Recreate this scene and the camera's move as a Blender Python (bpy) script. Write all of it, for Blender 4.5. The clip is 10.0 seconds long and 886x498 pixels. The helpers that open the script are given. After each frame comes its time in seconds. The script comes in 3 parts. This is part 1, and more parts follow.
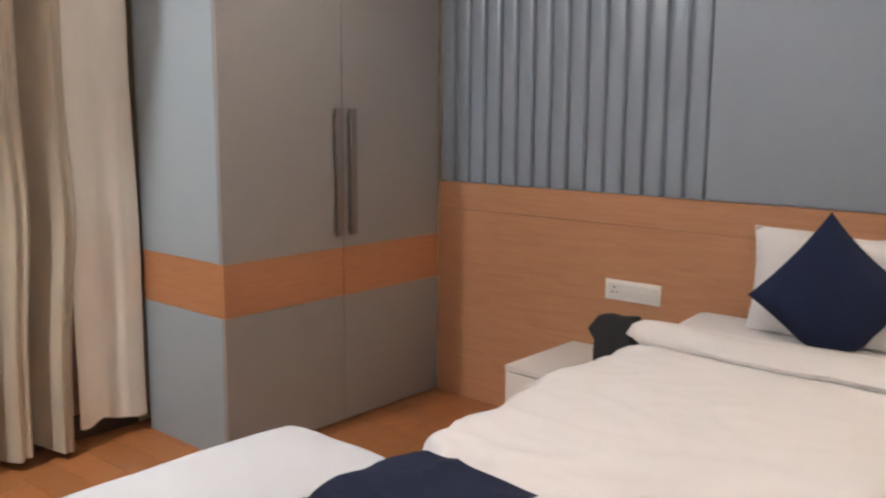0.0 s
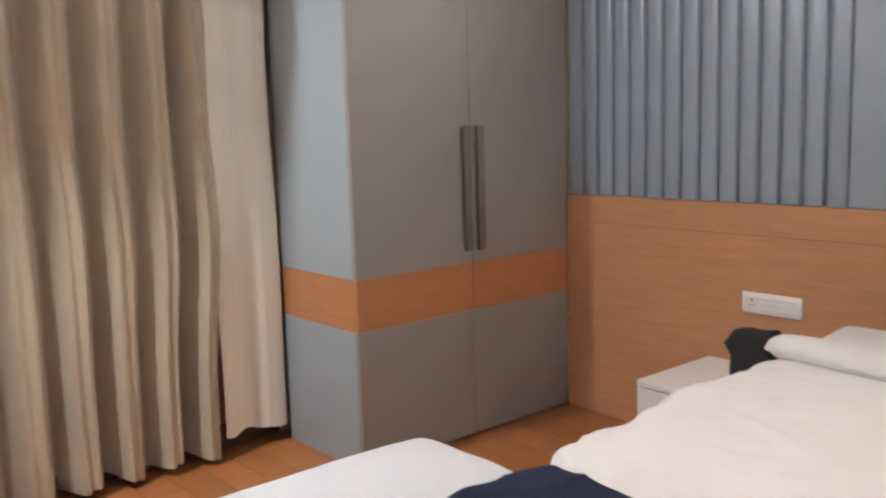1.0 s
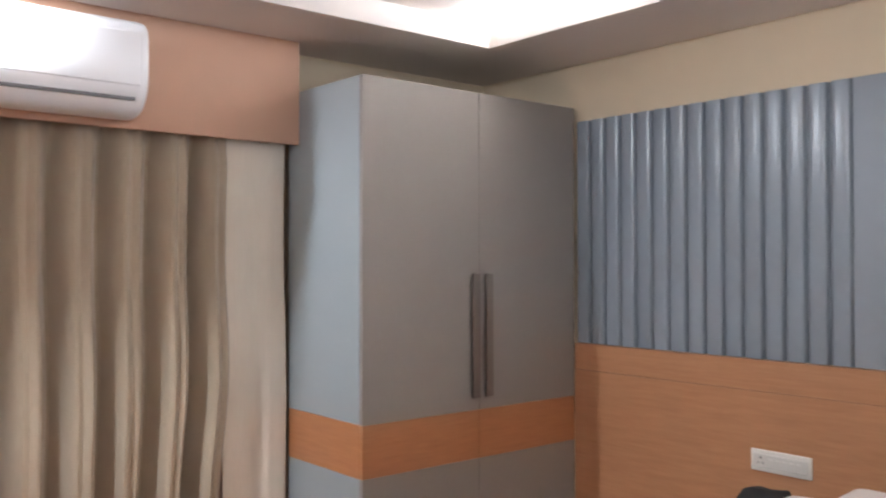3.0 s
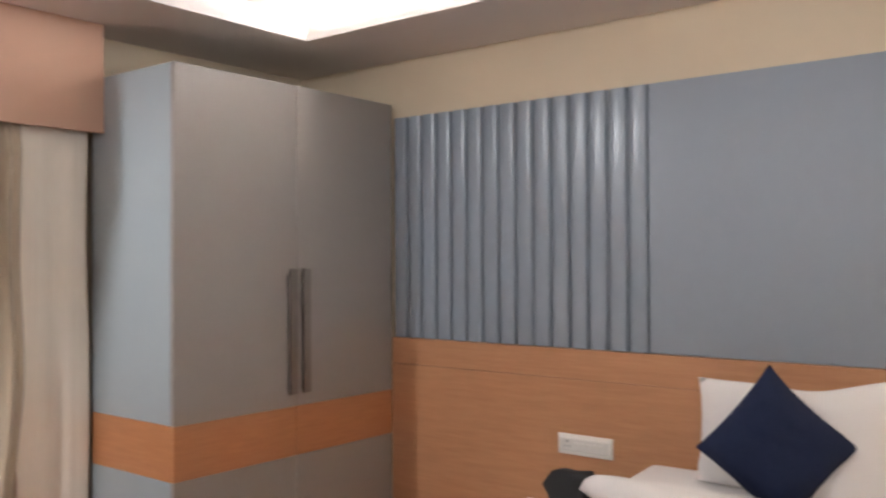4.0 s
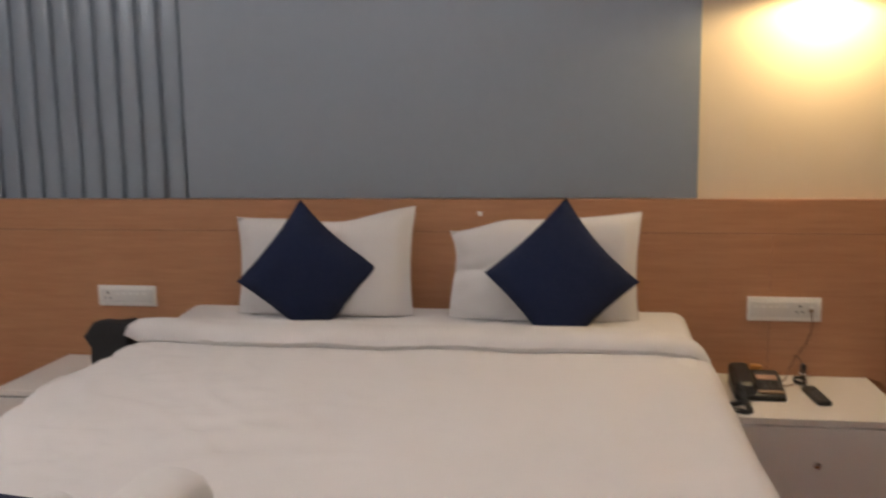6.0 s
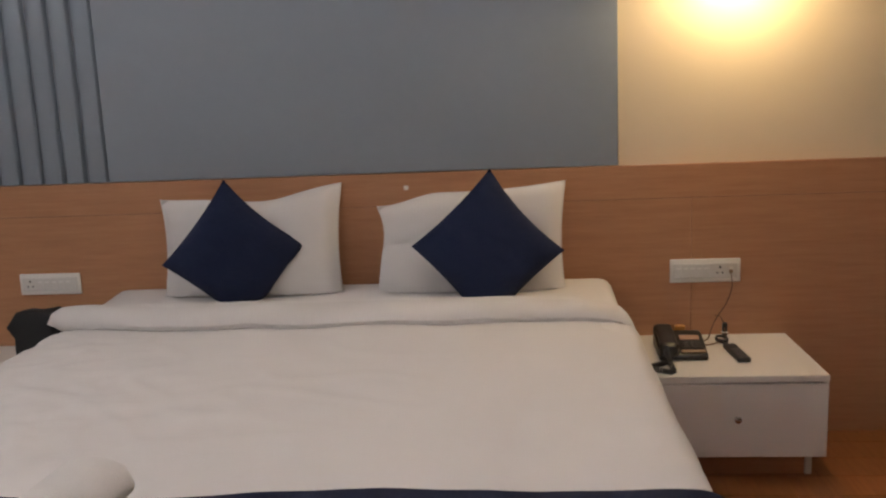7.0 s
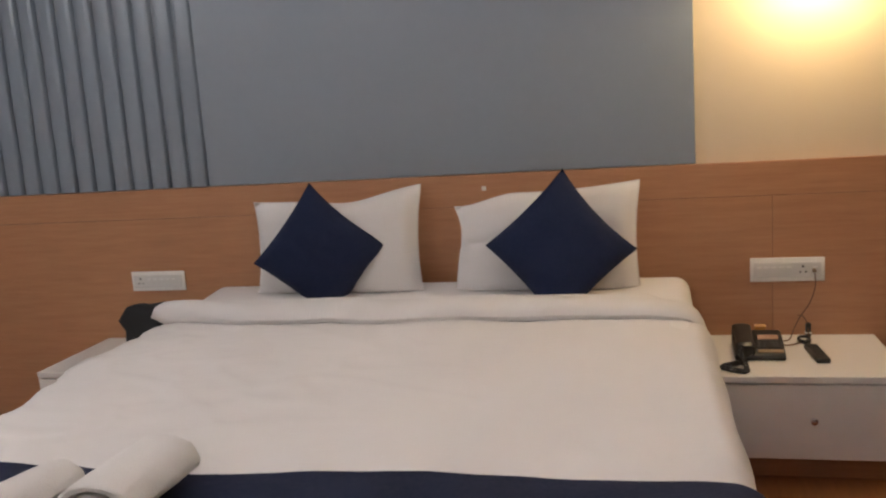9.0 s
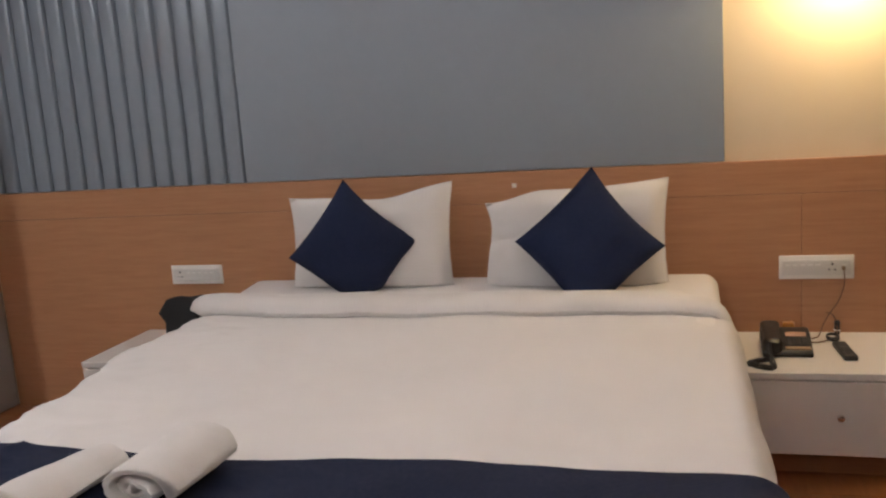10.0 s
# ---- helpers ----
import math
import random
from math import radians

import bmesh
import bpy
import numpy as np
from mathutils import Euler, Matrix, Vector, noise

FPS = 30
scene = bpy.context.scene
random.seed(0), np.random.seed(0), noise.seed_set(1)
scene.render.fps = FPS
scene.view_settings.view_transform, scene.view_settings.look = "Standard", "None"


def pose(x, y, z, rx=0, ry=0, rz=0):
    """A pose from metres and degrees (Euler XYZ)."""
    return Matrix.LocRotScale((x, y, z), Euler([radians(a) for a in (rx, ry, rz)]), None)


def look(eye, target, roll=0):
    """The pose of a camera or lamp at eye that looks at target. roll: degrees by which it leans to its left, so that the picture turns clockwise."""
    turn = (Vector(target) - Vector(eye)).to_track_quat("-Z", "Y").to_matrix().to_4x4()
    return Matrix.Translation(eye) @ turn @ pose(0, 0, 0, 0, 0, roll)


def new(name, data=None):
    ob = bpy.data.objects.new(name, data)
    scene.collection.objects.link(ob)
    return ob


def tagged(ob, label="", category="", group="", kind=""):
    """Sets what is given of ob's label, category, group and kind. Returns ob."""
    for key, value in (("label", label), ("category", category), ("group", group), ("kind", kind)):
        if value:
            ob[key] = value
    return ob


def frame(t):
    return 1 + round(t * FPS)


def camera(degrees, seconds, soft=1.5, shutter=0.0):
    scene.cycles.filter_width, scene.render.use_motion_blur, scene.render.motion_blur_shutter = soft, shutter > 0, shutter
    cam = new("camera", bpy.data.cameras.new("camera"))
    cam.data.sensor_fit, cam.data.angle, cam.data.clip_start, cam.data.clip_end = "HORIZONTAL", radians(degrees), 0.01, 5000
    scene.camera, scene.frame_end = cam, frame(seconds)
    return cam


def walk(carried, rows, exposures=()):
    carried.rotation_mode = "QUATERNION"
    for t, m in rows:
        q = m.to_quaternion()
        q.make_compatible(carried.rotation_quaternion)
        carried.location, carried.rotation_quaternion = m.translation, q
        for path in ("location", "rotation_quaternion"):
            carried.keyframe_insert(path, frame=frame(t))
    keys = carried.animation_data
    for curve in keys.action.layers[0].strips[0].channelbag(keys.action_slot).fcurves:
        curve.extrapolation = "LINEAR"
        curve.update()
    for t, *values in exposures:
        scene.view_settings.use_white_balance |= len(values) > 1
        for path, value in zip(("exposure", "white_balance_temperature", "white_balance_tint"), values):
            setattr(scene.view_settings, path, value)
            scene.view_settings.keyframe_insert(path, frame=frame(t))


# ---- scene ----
cam = camera(53.5, 10.0, soft=2.2, shutter=0.4)
PATH = [
    (0, (0.463, -3.071, 1.371), (-0.833, -1.580, 1.057), 0.37),
    (0.3, (0.466, -3.070, 1.374), (-0.892, -1.634, 1.073), -0.50),
    (0.5, (0.471, -3.069, 1.375), (-0.905, -1.649, 1.077), -0.08),
    (1, (0.496, -3.067, 1.376), (-1.018, -1.790, 1.097), -1.71),
    (1.3, (0.503, -3.101, 1.383), (-1.065, -1.877, 1.177), 0.20),
    (1.5, (0.504, -3.120, 1.390), (-1.098, -1.925, 1.300), 0.96),
    (2.1, (0.486, -3.081, 1.404), (-1.163, -1.950, 1.454), 1.52),
    (3.3, (0.545, -3.110, 1.427), (-0.931, -1.761, 1.447), -0.60),
    (3.5, (0.549, -3.112, 1.428), (-0.884, -1.717, 1.447), -0.70),
    (4, (0.529, -3.109, 1.401), (-0.711, -1.540, 1.428), -0.24),
    (4.5, (0.542, -3.100, 1.398), (-0.488, -1.386, 1.393), -0.84),
    (5, (0.529, -3.158, 1.354), (-0.196, -1.296, 1.273), -0.3),
    (5.5, (0.56, -3.205, 1.343), (0.095, -1.266, 1.184), -0.5),
    (5.8, (0.560, -3.201, 1.337), (0.197, -1.250, 1.089), -0.72),
    (6, (0.559, -3.188, 1.334), (0.253, -1.233, 1.042), -0.8),
    (6.2, (0.547, -3.17, 1.341), (0.343, -1.209, 1.004), -0.6),
    (7.3, (0.665, -3.2, 1.35), (0.458, -1.243, 0.99), -3.3),
    (7.5, (0.697, -3.202, 1.363), (0.44, -1.25, 1.007), -3.7),
    (8, (0.736, -3.201, 1.352), (0.4, -1.261, 1.006), -4.1),
    (8.5, (0.765, -3.215, 1.354), (0.359, -1.288, 1.005), -4.2),
    (9, (0.79, -3.257, 1.343), (0.339, -1.339, 1.001), -3.9),
    (9.5, (0.812, -3.294, 1.345), (0.322, -1.386, 0.998), -3.7),
    (10, (0.818, -3.313, 1.356), (0.291, -1.415, 1.008), -4.0),
]
EXPOSURES = [(0, 0.53, 6700, 12), (1, 0.64, 6600, 12), (1.5, 1.06, 6050, 10), (2.1, 1.0, 5950, 10), (3.5, 0.48, 6550, 13), (4, 0.58, 6650, 13),
             (4.5, 0.4, 6750, 13), (5, 0.27, 6720, 13), (5.5, 0.3, 6640, 13), (6, -0.11, 6660, 13), (6.2, -0.26, 6630, 13), (7.3, -0.28, 6480, 13),
             (7.5, -0.22, 6400, 13), (8.5, -0.09, 6480, 13), (9, -0.04, 6550, 13), (10, 0.01, 6580, 13)]
walk(cam, [(t, look(eye, target, roll)) for t, eye, target, roll in PATH], EXPOSURES)

# ---------------------------------------------------------------- world and light
world = bpy.data.worlds.new("world")
scene.world = world
world.use_nodes = True
wn = world.node_tree.nodes
sky = wn.new("ShaderNodeTexSky")
sky.sky_type = "NISHITA"
sky.sun_disc = False
sky.sun_elevation = radians(38)
sky.sun_rotation = radians(250)
wn["Background"].inputs[1].default_value = 0.08
world.node_tree.links.new(sky.outputs[0], wn["Background"].inputs[0])


def lamp(name, kind, m, power, colour, **opts):
    data = bpy.data.lights.new(name, kind)
    data.energy, data.color = power, colour
    ob = new(name, data)
    ob.matrix_world = m
    if kind == "AREA":
        data.shape, data.size, data.size_y = "RECTANGLE", opts["sx"], opts["sy"]
    if kind == "SPOT":
        data.spot_size, data.spot_blend, data.shadow_soft_size = radians(opts["cone"]), opts["blend"], opts["soft"]
    return ob


# room: headboard wall at y = 0
FLOOR = 0.035
CEIL, TRAY = 2.35, 2.49
TX0, TX1, TY0, TY1 = -2.27, 1.75, -4.05, -0.51
COVE = (0.915, 0.975, 1.05)
LED = 41.5
# cove strips lie on the hidden ledge round the tray and shine up and inward
lamp("cove_strip_north", "AREA", look(((TX0 + TX1) / 2, TY1 + 0.05, CEIL + 0.05), ((TX0 + TX1) / 2, TY1 - 0.02, TRAY + 0.05)), LED, COVE, sx=3.9, sy=0.03)
lamp("cove_strip_south", "AREA", look(((TX0 + TX1) / 2, TY0 - 0.05, CEIL + 0.05), ((TX0 + TX1) / 2, TY0 + 0.02, TRAY + 0.05)), LED, COVE, sx=3.9, sy=0.03)
for nm, xx, dx, power in (("cove_strip_west", TX0 - 0.05, 0.08, LED * 0.10), ("cove_strip_east", TX1 + 0.05, -0.08, LED * 1.12)):
    m = look((xx, (TY0 + TY1) / 2, CEIL + 0.05), (xx + dx, (TY0 + TY1) / 2, TRAY + 0.05))
    lamp(nm, "AREA", m, power, COVE, sx=0.03, sy=3.4)
# wall lamp beside the bed, shining down
SCX, SCZ, SCY = 1.37, 1.755, 0.15
lamp("wall_lamp_bulb", "SPOT", pose(SCX, 0.035 - SCY, SCZ - 0.008), 20.5, (1.0, 0.76, 0.385), cone=175, blend=0.35, soft=0.025)
# recessed downlight in the dropped border: x, y, watts, colour
DOWNLIGHTS = [(-2.41, -2.60, 33, (0.88, 0.95, 1.0))]
for dx, dy, watts, tint in DOWNLIGHTS:
    d = lamp("downlight_beam", "AREA", pose(dx, dy, CEIL - 0.012), watts, tint, sx=0.085, sy=0.085)
    d.data.shape = "DISK"


# ---------------------------------------------------------------- materials
def material(name, colour, rough=0.5, metal=0.0, grain=(), stain=0.0, stain_scale=2.0, bump=0.0, bump_scale=200.0,
             stretch=(1, 1, 1), random_value=0.0, sheen=0.0, spec=0.5, coat=0.0):
    """A node material: base colour, a broad stain, a fine grain and a fine relief, in object space."""
    mat = bpy.data.materials.new(name)
    mat.use_nodes = True
    nt = mat.node_tree
    n, l = nt.nodes, nt.links
    b = n["Principled BSDF"]
    b.inputs["Roughness"].default_value = rough
    b.inputs["Metallic"].default_value = metal
    b.inputs["Specular IOR Level"].default_value = spec
    b.inputs["Coat Weight"].default_value = coat
    b.inputs["Coat Roughness"].default_value = 0.25
    if sheen:
        b.inputs["Sheen Weight"].default_value = sheen
        b.inputs["Sheen Roughness"].default_value = 0.6
    tc = n.new("ShaderNodeTexCoord")
    mp = n.new("ShaderNodeMapping")
    mp.inputs["Scale"].default_value = stretch
    l.new(tc.outputs["Object"], mp.inputs[0])

    def mixed(src, fac_socket, dark, amount):
        mr = n.new("ShaderNodeMapRange")
        mr.inputs["From Min"].default_value, mr.inputs["From Max"].default_value = 0.3, 0.7
        mr.inputs["To Max"].default_value = amount
        l.new(fac_socket, mr.inputs[0])
        mx = n.new("ShaderNodeMix")
        mx.data_type = "RGBA"
        l.new(mr.outputs[0], mx.inputs[0])
        l.new(src, mx.inputs[6])
        mx.inputs[7].default_value = (*dark, 1)
        return mx.outputs[2]

    rgb = n.new("ShaderNodeRGB")
    rgb.outputs[0].default_value = (*colour, 1)
    out = rgb.outputs[0]
    if stain:
        tx = n.new("ShaderNodeTexNoise")
        tx.inputs["Scale"].default_value, tx.inputs["Detail"].default_value = stain_scale, 5
        l.new(tc.outputs["Object"], tx.inputs[0])
        out = mixed(out, tx.outputs["Fac"], [c * 0.72 for c in colour], stain)
    if grain:
        scale, amount, dark = grain
        tx = n.new("ShaderNodeTexNoise")
        tx.inputs["Scale"].default_value, tx.inputs["Detail"].default_value = scale, 7
        tx.inputs["Roughness"].default_value = 0.62
        l.new(mp.outputs[0], tx.inputs[0])
        out = mixed(out, tx.outputs["Fac"], dark, amount)
        rr = n.new("ShaderNodeMapRange")
        rr.inputs["To Min"].default_value, rr.inputs["To Max"].default_value = rough * 0.85, min(1, rough * 1.15)
        l.new(tx.outputs["Fac"], rr.inputs[0])
        l.new(rr.outputs[0], b.inputs["Roughness"])
    if random_value:
        oi = n.new("ShaderNodeObjectInfo")
        mr = n.new("ShaderNodeMapRange")
        mr.inputs["To Min"].default_value, mr.inputs["To Max"].default_value = 1 - random_value, 1 + random_value
        l.new(oi.outputs["Random"], mr.inputs[0])
        hs = n.new("ShaderNodeHueSaturation")
        l.new(mr.outputs[0], hs.inputs["Value"])
        l.new(out, hs.inputs["Color"])
        out = hs.outputs[0]
    l.new(out, b.inputs["Base Color"])
    if bump:
        tx = n.new("ShaderNodeTexNoise")
        tx.inputs["Scale"].default_value, tx.inputs["Detail"].default_value = bump_scale, 3
        l.new(mp.outputs[0], tx.inputs[0])
        bp = n.new("ShaderNodeBump")
        bp.inputs["Strength"].default_value, bp.inputs["Distance"].default_value = bump, 0.002
        l.new(tx.outputs["Fac"], bp.inputs["Height"])
        l.new(bp.outputs[0], b.inputs["Normal"])
    return mat


def weave(mat, scale, depth):
    """A woven relief on a cloth material."""
    nt = mat.node_tree
    n, l = nt.nodes, nt.links
    tc = n.new("ShaderNodeTexCoord")
    wx, wy = n.new("ShaderNodeTexWave"), n.new("ShaderNodeTexWave")
    for w, d in ((wx, "X"), (wy, "Z")):
        w.bands_direction = d
        w.inputs["Scale"].default_value, w.inputs["Distortion"].default_value = scale, 1.5
        l.new(tc.outputs["Object"], w.inputs[0])
    ad = n.new("ShaderNodeMath")
    l.new(wx.outputs["Fac"], ad.inputs[0])
    l.new(wy.outputs["Fac"], ad.inputs[1])
    bp = n.new("ShaderNodeBump")
    bp.inputs["Strength"].default_value, bp.inputs["Distance"].default_value = depth, 0.001
    l.new(ad.outputs[0], bp.inputs["Height"])
    l.new(bp.outputs[0], n["Principled BSDF"].inputs["Normal"])
    return mat


def glow(name, colour, strength):
    mat = bpy.data.materials.new(name)
    mat.use_nodes = True
    b = mat.node_tree.nodes["Principled BSDF"]
    b.inputs["Base Color"].default_value = (*colour, 1)
    b.inputs["Emission Color"].default_value = (*colour, 1)
    b.inputs["Emission Strength"].default_value = strength
    return mat


M_PANEL = material("grey_laminate", (0.245, 0.280, 0.322), 0.23, grain=(30, 0.25, (0.206, 0.242, 0.290)), stain=0.15, stain_scale=1.3, bump=0.03, bump_scale=90)
M_FLAT = material("grey_laminate_flat", (0.250, 0.282, 0.320), 0.40, grain=(30, 0.25, (0.220, 0.250, 0.286)), stain=0.2, stain_scale=1.1, bump=0.03, bump_scale=90)
M_END = material("pale_grey_laminate", (0.29, 0.325, 0.340), 0.35, grain=(30, 0.25, (0.262, 0.295, 0.310)), stain=0.15, stain_scale=1.3, bump=0.03, bump_scale=90)
M_DOOR = material("taupe_laminate", (0.262, 0.236, 0.217), 0.36, grain=(40, 0.25, (0.225, 0.202, 0.186)), stain=0.2, stain_scale=1.5, bump=0.03, bump_scale=120)
M_WOOD = material("oak_veneer", (0.50, 0.248, 0.126), 0.45, grain=(7, 0.75, (0.38, 0.175, 0.083)), stain=0.3, stain_scale=1.1, bump=0.06, bump_scale=40, stretch=(0.7, 6, 9))
M_BAND = material("teak_band_veneer", (0.43, 0.185, 0.08), 0.36, grain=(9, 0.6, (0.33, 0.13, 0.055)), stain=0.2, stretch=(0.8, 0.8, 8), bump=0.05, bump_scale=40)
M_FLOOR = material("wood_floor", (0.36, 0.135, 0.045), 0.33, grain=(6, 0.7, (0.22, 0.075, 0.025)), stain=0.35, stain_scale=1.5, bump=0.05, bump_scale=60, stretch=(9, 0.9, 1), random_value=0.14)
M_GAP = material("floor_underlay", (0.06, 0.03, 0.015), 0.8, stain=0.2)
M_CREAM = material("cream_wall_paint", (0.68, 0.56, 0.40), 0.75, stain=0.15, stain_scale=1.0, bump=0.12, bump_scale=160)
M_TAUPEWALL = material("brown_grey_wall_paint", (0.22, 0.17, 0.135), 0.75, stain=0.15, stain_scale=1.0, bump=0.12, bump_scale=160)
M_SALMON = material("salmon_wall_paint", (0.53, 0.320, 0.222), 0.75, stain=0.2, stain_scale=1.0, bump=0.12, bump_scale=160)
M_CEIL = material("ceiling_paint", (0.72, 0.66, 0.61), 0.85, stain=0.1, stain_scale=0.8, bump=0.08, bump_scale=140)
M_WHITE = material("white_laminate", (0.74, 0.70, 0.65), 0.33, grain=(25, 0.12, (0.66, 0.62, 0.57)), stain=0.12, stain_scale=3, bump=0.02)
M_PLASTIC = material("white_switch_plastic", (0.80, 0.77, 0.72), 0.3, stain=0.08, stain_scale=8)
# brighter white than the rockers: the specular glint put into the colour
M_GLINT = material("white_glint_plastic", (0.88, 0.86, 0.82), 0.12, stain=0.05, stain_scale=20)
M_ROCKER = material("rocker_plastic", (0.72, 0.70, 0.66), 0.25, stain=0.1, stain_scale=20)
M_LINEN = weave(material("white_cotton", (0.72, 0.685, 0.66), 0.85, stain=0.10, stain_scale=4, sheen=0.15), 380, 0.15)
M_DUVET = material("white_duvet_cotton", (0.68, 0.642, 0.617), 0.9, stain=0.14, stain_scale=3, bump=0.25, bump_scale=26, sheen=0.15)
M_CUSHION = weave(material("navy_cushion_cotton", (0.0122, 0.0192, 0.053), 0.85, stain=0.3, stain_scale=6, grain=(90, 0.3, (0.0095, 0.0150, 0.045)), spec=0.25), 300, 0.3)
M_NAVY = weave(material("navy_fabric", (0.0095, 0.0138, 0.036), 0.8, stain=0.3, stain_scale=6, grain=(90, 0.3, (0.006, 0.0095, 0.030)), spec=0.2), 300, 0.3)
M_TERRY = material("terry_towel", (0.66, 0.625, 0.595), 0.95, stain=0.25, stain_scale=14, bump=1.0, bump_scale=260, sheen=0.3)
M_CURTAIN = material("beige_curtain", (0.42, 0.335, 0.240), 0.75, grain=(30, 0.35, (0.33, 0.26, 0.183)), stain=0.25, stain_scale=3, bump=0.2, bump_scale=150, stretch=(6, 6, 0.6), sheen=0.2)
M_LINING = material("curtain_lining", (0.76, 0.68, 0.57), 0.8, grain=(20, 0.25, (0.62, 0.54, 0.44)), stain=0.2, stain_scale=3, bump=0.2, bump_scale=150, stretch=(6, 6, 0.6))
M_BLACK = material("black_plastic", (0.018, 0.017, 0.017), 0.38, grain=(60, 0.3, (0.03, 0.028, 0.027)), bump=0.1, bump_scale=400)
M_BLACKCLOTH = material("black_cloth", (0.014, 0.013, 0.013), 0.8, stain=0.4, stain_scale=14, bump=0.5, bump_scale=160)
M_KEYS = material("grey_keys", (0.055, 0.050, 0.047), 0.45, stain=0.1, stain_scale=30)
M_PAPER = material("pink_paper_strip", (0.46, 0.28, 0.20), 0.7, stain=0.15, stain_scale=30)
M_KEYS2 = material("brown_label", (0.27, 0.185, 0.115), 0.5, stain=0.15, stain_scale=30)
M_OCHRE = material("amber_plastic", (0.50, 0.24, 0.06), 0.35, stain=0.15, stain_scale=20)
M_BRONZE = material("dark_handle_metal", (0.19, 0.160, 0.142), 0.40, metal=0.45, grain=(60, 0.3, (0.15, 0.125, 0.110)))
M_LEAD = material("brown_cable_rubber", (0.150, 0.070, 0.036), 0.55, stain=0.2, stain_scale=30)
M_CHROME = material("chrome", (0.70, 0.69, 0.68), 0.20, metal=1.0, stain=0.1, stain_scale=20)
M_AC = material("ac_plastic", (0.82, 0.82, 0.83), 0.32, stain=0.08, stain_scale=4)
M_SLOT = material("grey_slot", (0.16, 0.16, 0.165), 0.6, stain=0.1)
M_DARK = material("dark_slot", (0.03, 0.03, 0.03), 0.6, stain=0.1)
M_COVER = material("cool_white_cover", (0.53, 0.53, 0.54), 0.8, stain=0.12, stain_scale=4, bump=0.25, bump_scale=40, sheen=0.15)
M_SKIRT = material("dark_skirting", (0.10, 0.062, 0.04), 0.45, grain=(10, 0.5, (0.07, 0.04, 0.026)), stretch=(1, 1, 6))
M_FRAME = material("window_aluminium", (0.55, 0.54, 0.52), 0.4, metal=0.6, stain=0.1)
M_BULB = glow("warm_bulb", (1.0, 0.70, 0.36), 18)
M_LEDS = glow("led_strip", (1.0, 0.93, 0.84), 25)
M_GLASS = bpy.data.materials.new("window_glass")
M_GLASS.use_nodes = True
_b = M_GLASS.node_tree.nodes["Principled BSDF"]
_b.inputs["Transmission Weight"].default_value, _b.inputs["Roughness"].default_value = 1.0, 0.02


# ---------------------------------------------------------------- mesh helpers
def finish(name, bm, mat, smooth=True):
    me = bpy.data.meshes.new(name)
    bmesh.ops.recalc_face_normals(bm, faces=bm.faces)
    bm.to_mesh(me)
    bm.free()
    if mat:
        me.materials.append(mat)
    if smooth:
        me.shade_smooth()
        me.set_sharp_from_angle(angle=radians(38))
    return me


def part(name, bm, mat, parent, label=""):
    ob = new(name, finish(name, bm, mat))
    ob.parent = parent
    if label:
        tagged(ob, label)
    return ob


def shared(name, me, parent, m):
    ob = new(name, me)
    ob.parent = parent
    ob.matrix_basis = m
    return ob


def thing(name, m, label, category, group=""):
    ob = new(name)
    ob.empty_display_size = 0.05
    ob.matrix_basis = m
    return tagged(ob, label, category, group)


def solid(name, bm, mat, label, category="", group="", kind="", m=None):
    ob = new(name, finish(name, bm, mat))
    if m is not None:
        ob.matrix_basis = m
    return tagged(ob, label, category, group, kind)


def box(x0, x1, y0, y1, z0, z1, bevel=0.0, seg=2, bm=None):
    bm = bm or bmesh.new()
    r = bmesh.ops.create_cube(bm, size=1.0)
    vs = r["verts"]
    for v in vs:
        v.co = Vector((x0 + (v.co.x + 0.5) * (x1 - x0), y0 + (v.co.y + 0.5) * (y1 - y0), z0 + (v.co.z + 0.5) * (z1 - z0)))
    if bevel:
        es = list({e for v in vs for e in v.link_edges})
        bmesh.ops.bevel(bm, geom=es, offset=bevel, segments=seg, profile=0.5, affect="EDGES")
    return bm


def loft(rings, closed=True, caps=True, bm=None):
    """A skin over a row of rings of equally many points."""
    bm = bm or bmesh.new()
    vs = [[bm.verts.new(p) for p in r] for r in rings]
    k = len(rings[0])
    for a, b in zip(vs, vs[1:]):
        for i in range(k if closed else k - 1):
            j = (i + 1) % k
            bm.faces.new((a[i], a[j], b[j], b[i]))
    if caps and closed:
        bm.faces.new(vs[0][::-1])
        bm.faces.new(vs[-1])
    return bm


def tube(points, radius, sides=8, bm=None):
    pts = [Vector(p) for p in points]
    rings, side = [], None
    for i, p in enumerate(pts):
        d = (pts[min(i + 1, len(pts) - 1)] - pts[max(i - 1, 0)]).normalized()
        if side is None:
            side = d.orthogonal().normalized()
        side = (side - d * side.dot(d)).normalized()
        up = d.cross(side)
        r = radius(i / (len(pts) - 1)) if callable(radius) else radius
        rings.append([p + r * (math.cos(a) * side + math.sin(a) * up) for a in (2 * math.pi * k / sides for k in range(sides))])
    return loft(rings, bm=bm)


def smoothpath(points, steps=8):
    """Catmull-Rom through a few points."""
    p = [Vector(q) for q in points]
    p = [2 * p[0] - p[1]] + p + [2 * p[-1] - p[-2]]
    out = []
    for i in range(1, len(p) - 2):
        for k in range(steps):
            t = k / steps
            a, b, c, d = p[i - 1], p[i], p[i + 1], p[i + 2]
            out.append(0.5 * (2 * b + (c - a) * t + (2 * a - 5 * b + 4 * c - d) * t * t + (3 * b - 3 * c + d - a) * t ** 3))
    return out + [p[-2]]


